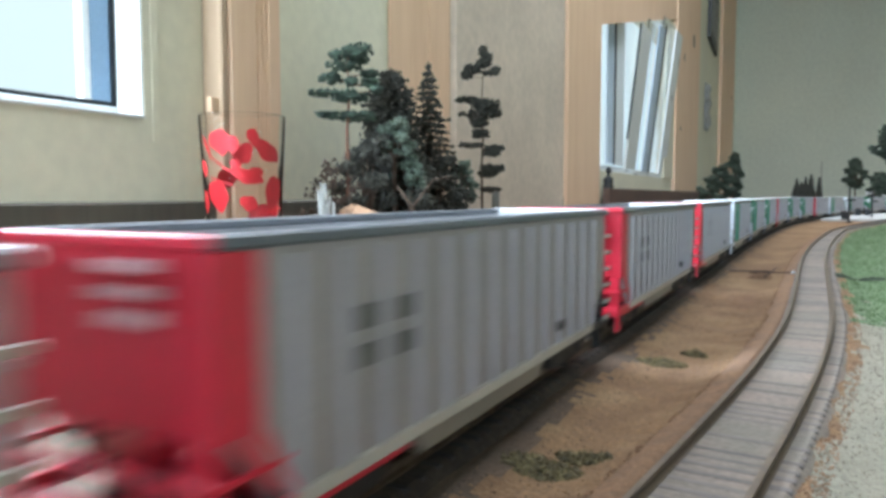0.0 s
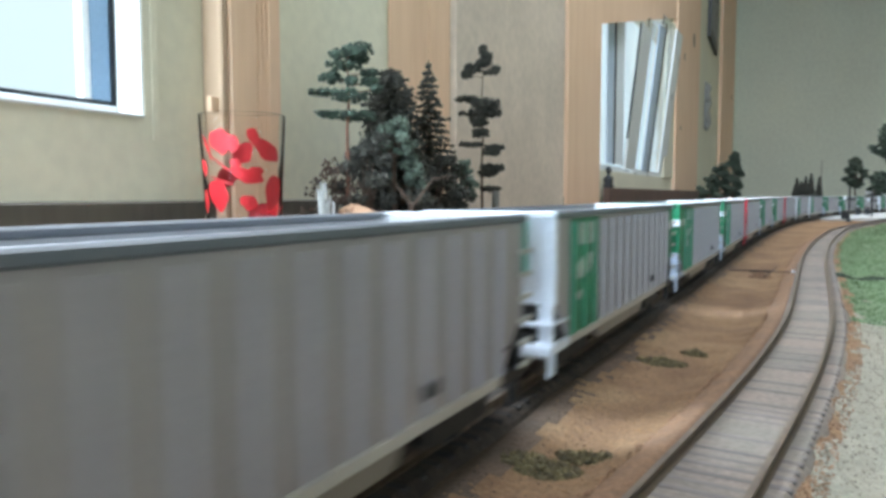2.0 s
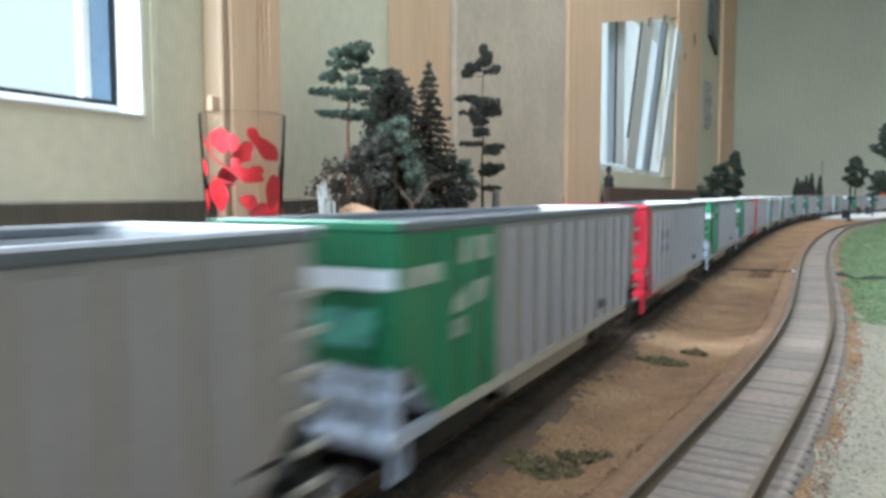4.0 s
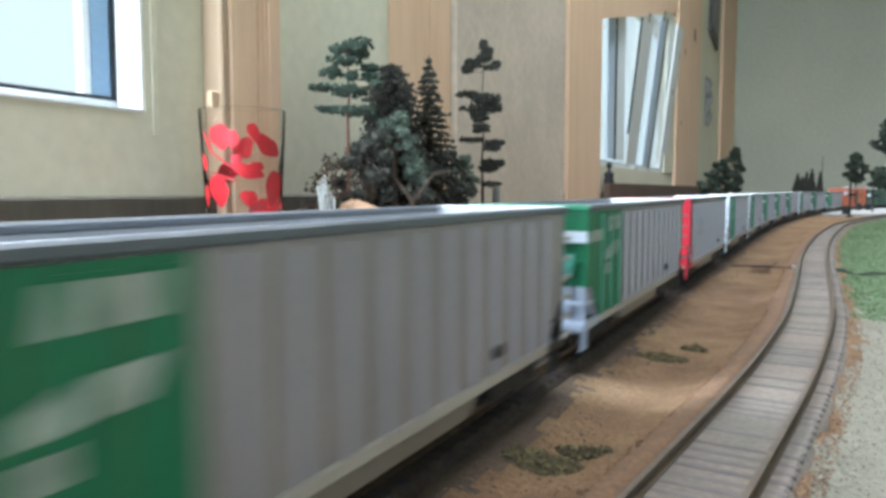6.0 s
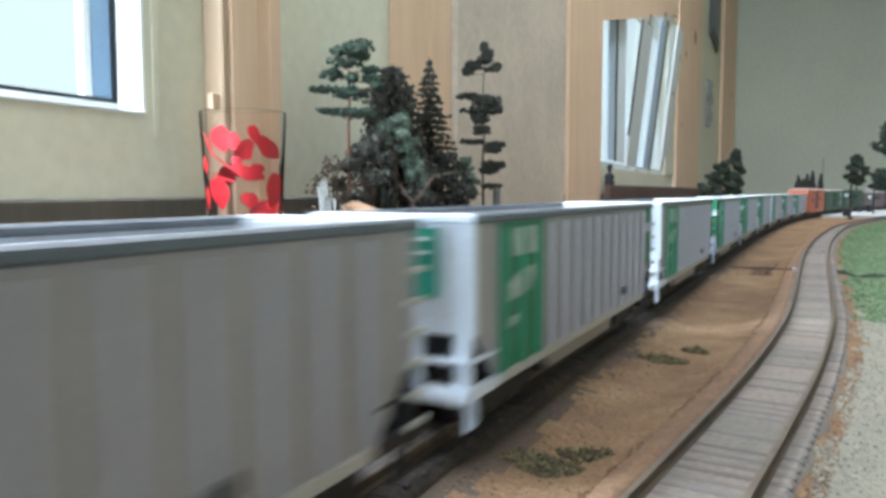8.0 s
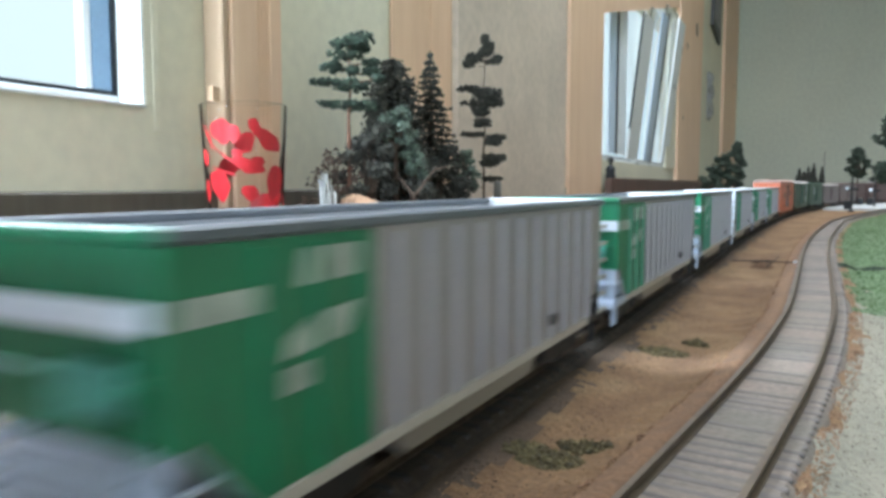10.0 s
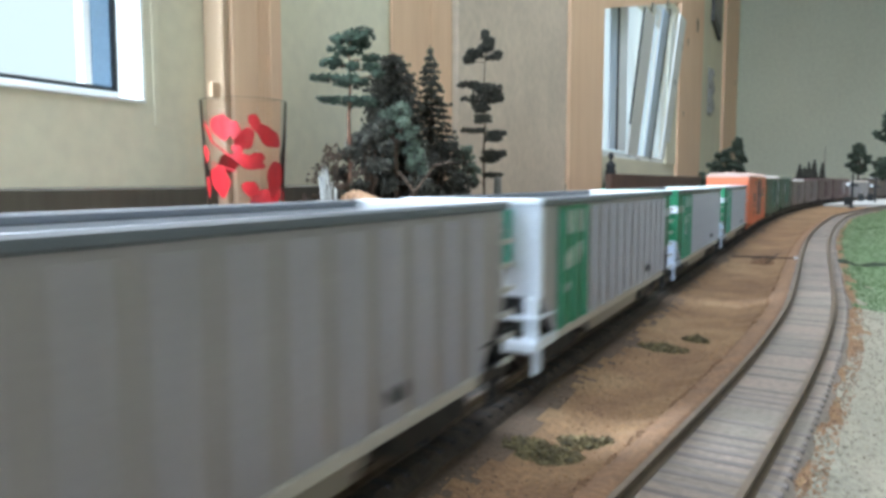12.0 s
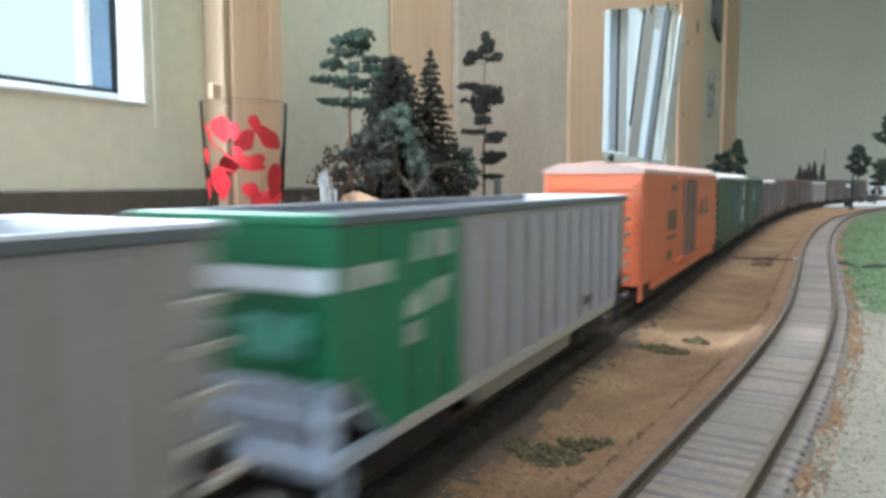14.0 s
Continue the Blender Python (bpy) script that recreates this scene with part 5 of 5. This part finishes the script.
def build_small_things():
    rng = random.Random(5)
    rock = Shape()
    for i in range(5):
        rock.tuft((rng.uniform(-0.012, 0.012), rng.uniform(-0.010, 0.010), 0.018 + rng.uniform(-0.006, 0.010)), 0.017, rng)
    rock.box(-0.018, 0.018, -0.012, 0.012, 0, 0.022, c=0.005)
    ob = part("rock", rock, M["rock"], m=pose(-0.372, 0.575, -0.0062) @ Matrix.Diagonal((1, 1, 1.35, 1)))
    tagged(ob, "orange-brown model rock among the trees", "rock")
    pile = thing("shard_pile", pose(-0.384, 0.553, -0.0062), "pale glassy shards piled beside the trees", "ornament")
    for i in range(16):
        p = Vector((rng.uniform(-0.008, 0.008), rng.uniform(-0.006, 0.006), 0))
        part("shard", Shape().rod(p, p + Vector((rng.uniform(-0.006, 0.006), rng.uniform(-0.006, 0.006), rng.uniform(0.030, 0.066))), rng.uniform(0.0018, 0.0034), 0.0006, 5), M["crystal"], pile)
    twig = thing("forked_twig", pose(-0.345, 0.645, -0.0065), "bare forked brown twig", "twig")
    part("stem", Shape().rod((0, 0, 0), (0, 0, 0.045), 0.0022, 0.0018, 7), M["bark"], twig)
    part("branch", Shape().rod((0, 0, 0.043), (-0.014, -0.008, 0.064), 0.0016, 0.0008, 6), M["bark"], twig)
    part("branch", Shape().rod((0, 0, 0.043), (0.018, 0.010, 0.070), 0.0016, 0.0008, 6).rod((0.018, 0.010, 0.070), (0.034, 0.018, 0.073), 0.0009, 0.0005, 6), M["bark"], twig)
    stump = Shape().lathe([(0, 0), (0.0075, 0), (0.006, 0.02), (0.0055, 0.058), (0.0048, 0.060), (0, 0.059)], 10)
    tagged(part("tree_stump", stump, M["ornament"], m=pose(-0.40, 1.005, -0.0064)), "grey weathered model stump", "stump")
    turned = Shape().lathe([(0, 0), (0.0150, 0), (0.0165, 0.006), (0.0120, 0.014), (0.0150, 0.022), (0.0125, 0.030), (0.0050, 0.035), (0.0045, 0.042), (0.0085, 0.047), (0.0090, 0.054), (0.0050, 0.060), (0, 0.062)], 14)
    tagged(part("turned_ornament", turned, M["gasket"], m=pose(-0.5025, 2.145, 0.0682), smooth=True), "small dark turned ornament standing on the board", "ornament")
    # wall things by the end of the room
    pic = thing("picture_frame", pose(WALL, 4.75, 1.0), "dark framed picture on the wall", "picture")
    part("frame", Shape().plate([(0, 0), (0.42, -0.05), (0.45, 0.30), (0.02, 0.32)], 0.001, 0.02), M["frame_dark"], pic)
    part("picture", Shape().plate([(0.06, 0.05), (0.36, 0.02), (0.38, 0.26), (0.07, 0.28)], 0.0205, 0.022), M["ornament"], pic)
    orn = thing("wall_ornament", pose(WALL, 4.62, 0.46), "grey relief ornament hung on the wall", "ornament")
    for i in range(11):
        k = Shape().lathe([(0, 0.020), (0.02, 0.016), (0.030, 0.006), (0.032, 0.001)], 12)
        part("relief_boss", k, M["ornament"], orn, m=pose(0.010, 0.14 + 0.06 * math.sin(i * 1.3), 0.012 + i * 0.022, 0, 90, 0))
    part("backing", box(0.0008, 0.0115, 0.06, 0.22, -0.02, 0.26, c=0.003), M["ornament"], orn)


def clump(x, y, r, label, leaf="moss", count=120, seed=1, flat=0.5):
    rng = random.Random(seed)
    s = Shape()
    for _ in range(2 * count):
        q, d = rng.uniform(0, 6.28), r * rng.random() ** 0.7
        px, py = d * math.cos(q) * 1.25, d * math.sin(q) * 0.8
        s.tuft((px, py, flat * 0.004 * rng.random() * (1 - d / r) + ground_height(x + px, y + py)), 0.0008 * rng.uniform(0.6, 1.4), rng)
    tagged(part("moss_clump", s, M[leaf], m=pose(x, y, 0)), label, "moss", "ground clumps")


def scatter(name, label, mat, places, seed, lo, hi, category):
    """Countless small grains as one object."""
    rng = random.Random(seed)
    s = Shape()
    for x, y in places(rng):
        r = rng.uniform(lo, hi)
        s.tuft((x, y, ground_height(x, y) + r * 0.3), r, rng)
    tagged(part(name, s, mat), label, category, kind="stuff")


def build_ground_cover():
    clump(-0.0445, 0.137, 0.0065, "olive moss clump on the brown earth", "moss", 170, 1)
    clump(-0.0385, 0.147, 0.0045, "small olive moss clump", "moss", 120, 2)
    clump(-0.0385, 0.243, 0.0060, "dark olive moss clump", "moss", 260, 3)
    clump(-0.0310, 0.263, 0.0035, "dark olive moss clump", "moss", 150, 4)
    clump(0.026, 0.533, 0.0060, "dark moss clump on the lawn's edge", "leaf", 130, 15)
    clump(0.043, 0.545, 0.0070, "dark moss clump on the lawn", "leaf", 150, 16)
    clump(-0.022, 0.528, 0.0060, "brown brushwood clump on the earth", "brown_gravel", 140, 5, 1.2)
    tw = thing("fallen_twigs", pose(-0.019, 0.530, GROUND), "small bundle of fallen brown twigs", "twig")
    for a, b in (((-0.022, -0.004, 0.004), (0.004, 0.004, 0.0045)), ((-0.010, 0.004, 0.003), (0.016, -0.008, 0.005)), ((0.0, -0.006, 0.001), (0.007, 0.008, 0.007))):
        part("twig", Shape().rod(a, b, 0.0007, 0.0004, 6), M["bark"], tw)
    part("cut_end", Shape().rod((0.016, -0.008, 0.005), (0.0175, -0.0088, 0.0055), 0.0008, 0.0007, 8), M["white"], tw)

    def between(rng):
        for _ in range(3600):
            y = 0.08 + 1.1 * rng.random() ** 1.7
            k = round(y, 2)
            x = TX[k] + 0.018 + (SX[k] - TX[k] - 0.034) * rng.random()
            if noise.noise((x * 45, y * 30, 5)) > -0.12:
                yield x, y
    scatter("earth_grains", "loose brown earth and grit between the tracks", M["earth_grain"], between, 6, 0.00014, 0.0003, "gravel")

    def shoulder(rng):
        for _ in range(9000):
            y = 0.08 + 0.9 * rng.random() ** 1.6
            f = 100 * y - math.floor(100 * y)
            base = SX[round(math.floor(100 * y) / 100, 2)] * (1 - f) + SX[round(math.floor(100 * y) / 100 + 0.01, 2)] * f
            yield (base - rng.uniform(0.0100, 0.0180) if rng.random() < 0.65 else base + rng.uniform(0.0130, 0.0180)), y
    scatter("ballast_grains", "reddish ballast grains along the siding", M["brown_gravel"], shoulder, 7, 0.00018, 0.00042, "gravel")

    # dark grains soften the border of the painted shadow
    def shadow_edge(rng):
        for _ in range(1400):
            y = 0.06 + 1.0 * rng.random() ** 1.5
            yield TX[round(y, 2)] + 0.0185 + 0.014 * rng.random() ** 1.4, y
    scatter("cinder_grains", "dark grains blending the painted shadow into the earth", M["shadow_grain"], shadow_edge, 17, 0.00014, 0.0003, "gravel")

    def verge(rng):
        for _ in range(9000):
            y = 0.09 + 0.42 * rng.random() ** 1.3
            x = SX[round(y, 2)] + 0.0135 + 0.10 * rng.random() ** 1.3
            if zone(x, y) == 1:
                yield x, y
    scatter("verge_gravel", "pale grey gravel beside the siding", M["gravel"], verge, 8, 0.0002, 0.00045, "gravel")

    def lawn(rng):
        for _ in range(44000):
            y = 0.28 + 1.5 * rng.random() ** 1.3
            x = SX[round(y, 2)] + 0.0145 + 0.30 * rng.random() ** 1.2
            if zone(x, y) == 2:
                yield x, y
    scatter("lawn_flock", "short bright green flock grass", M["grass"], lawn, 9, 0.0003, 0.0007, "grass")


drinking_glass()
build_trees()
build_far_yard()
build_small_things()
build_ground_cover()
motions()
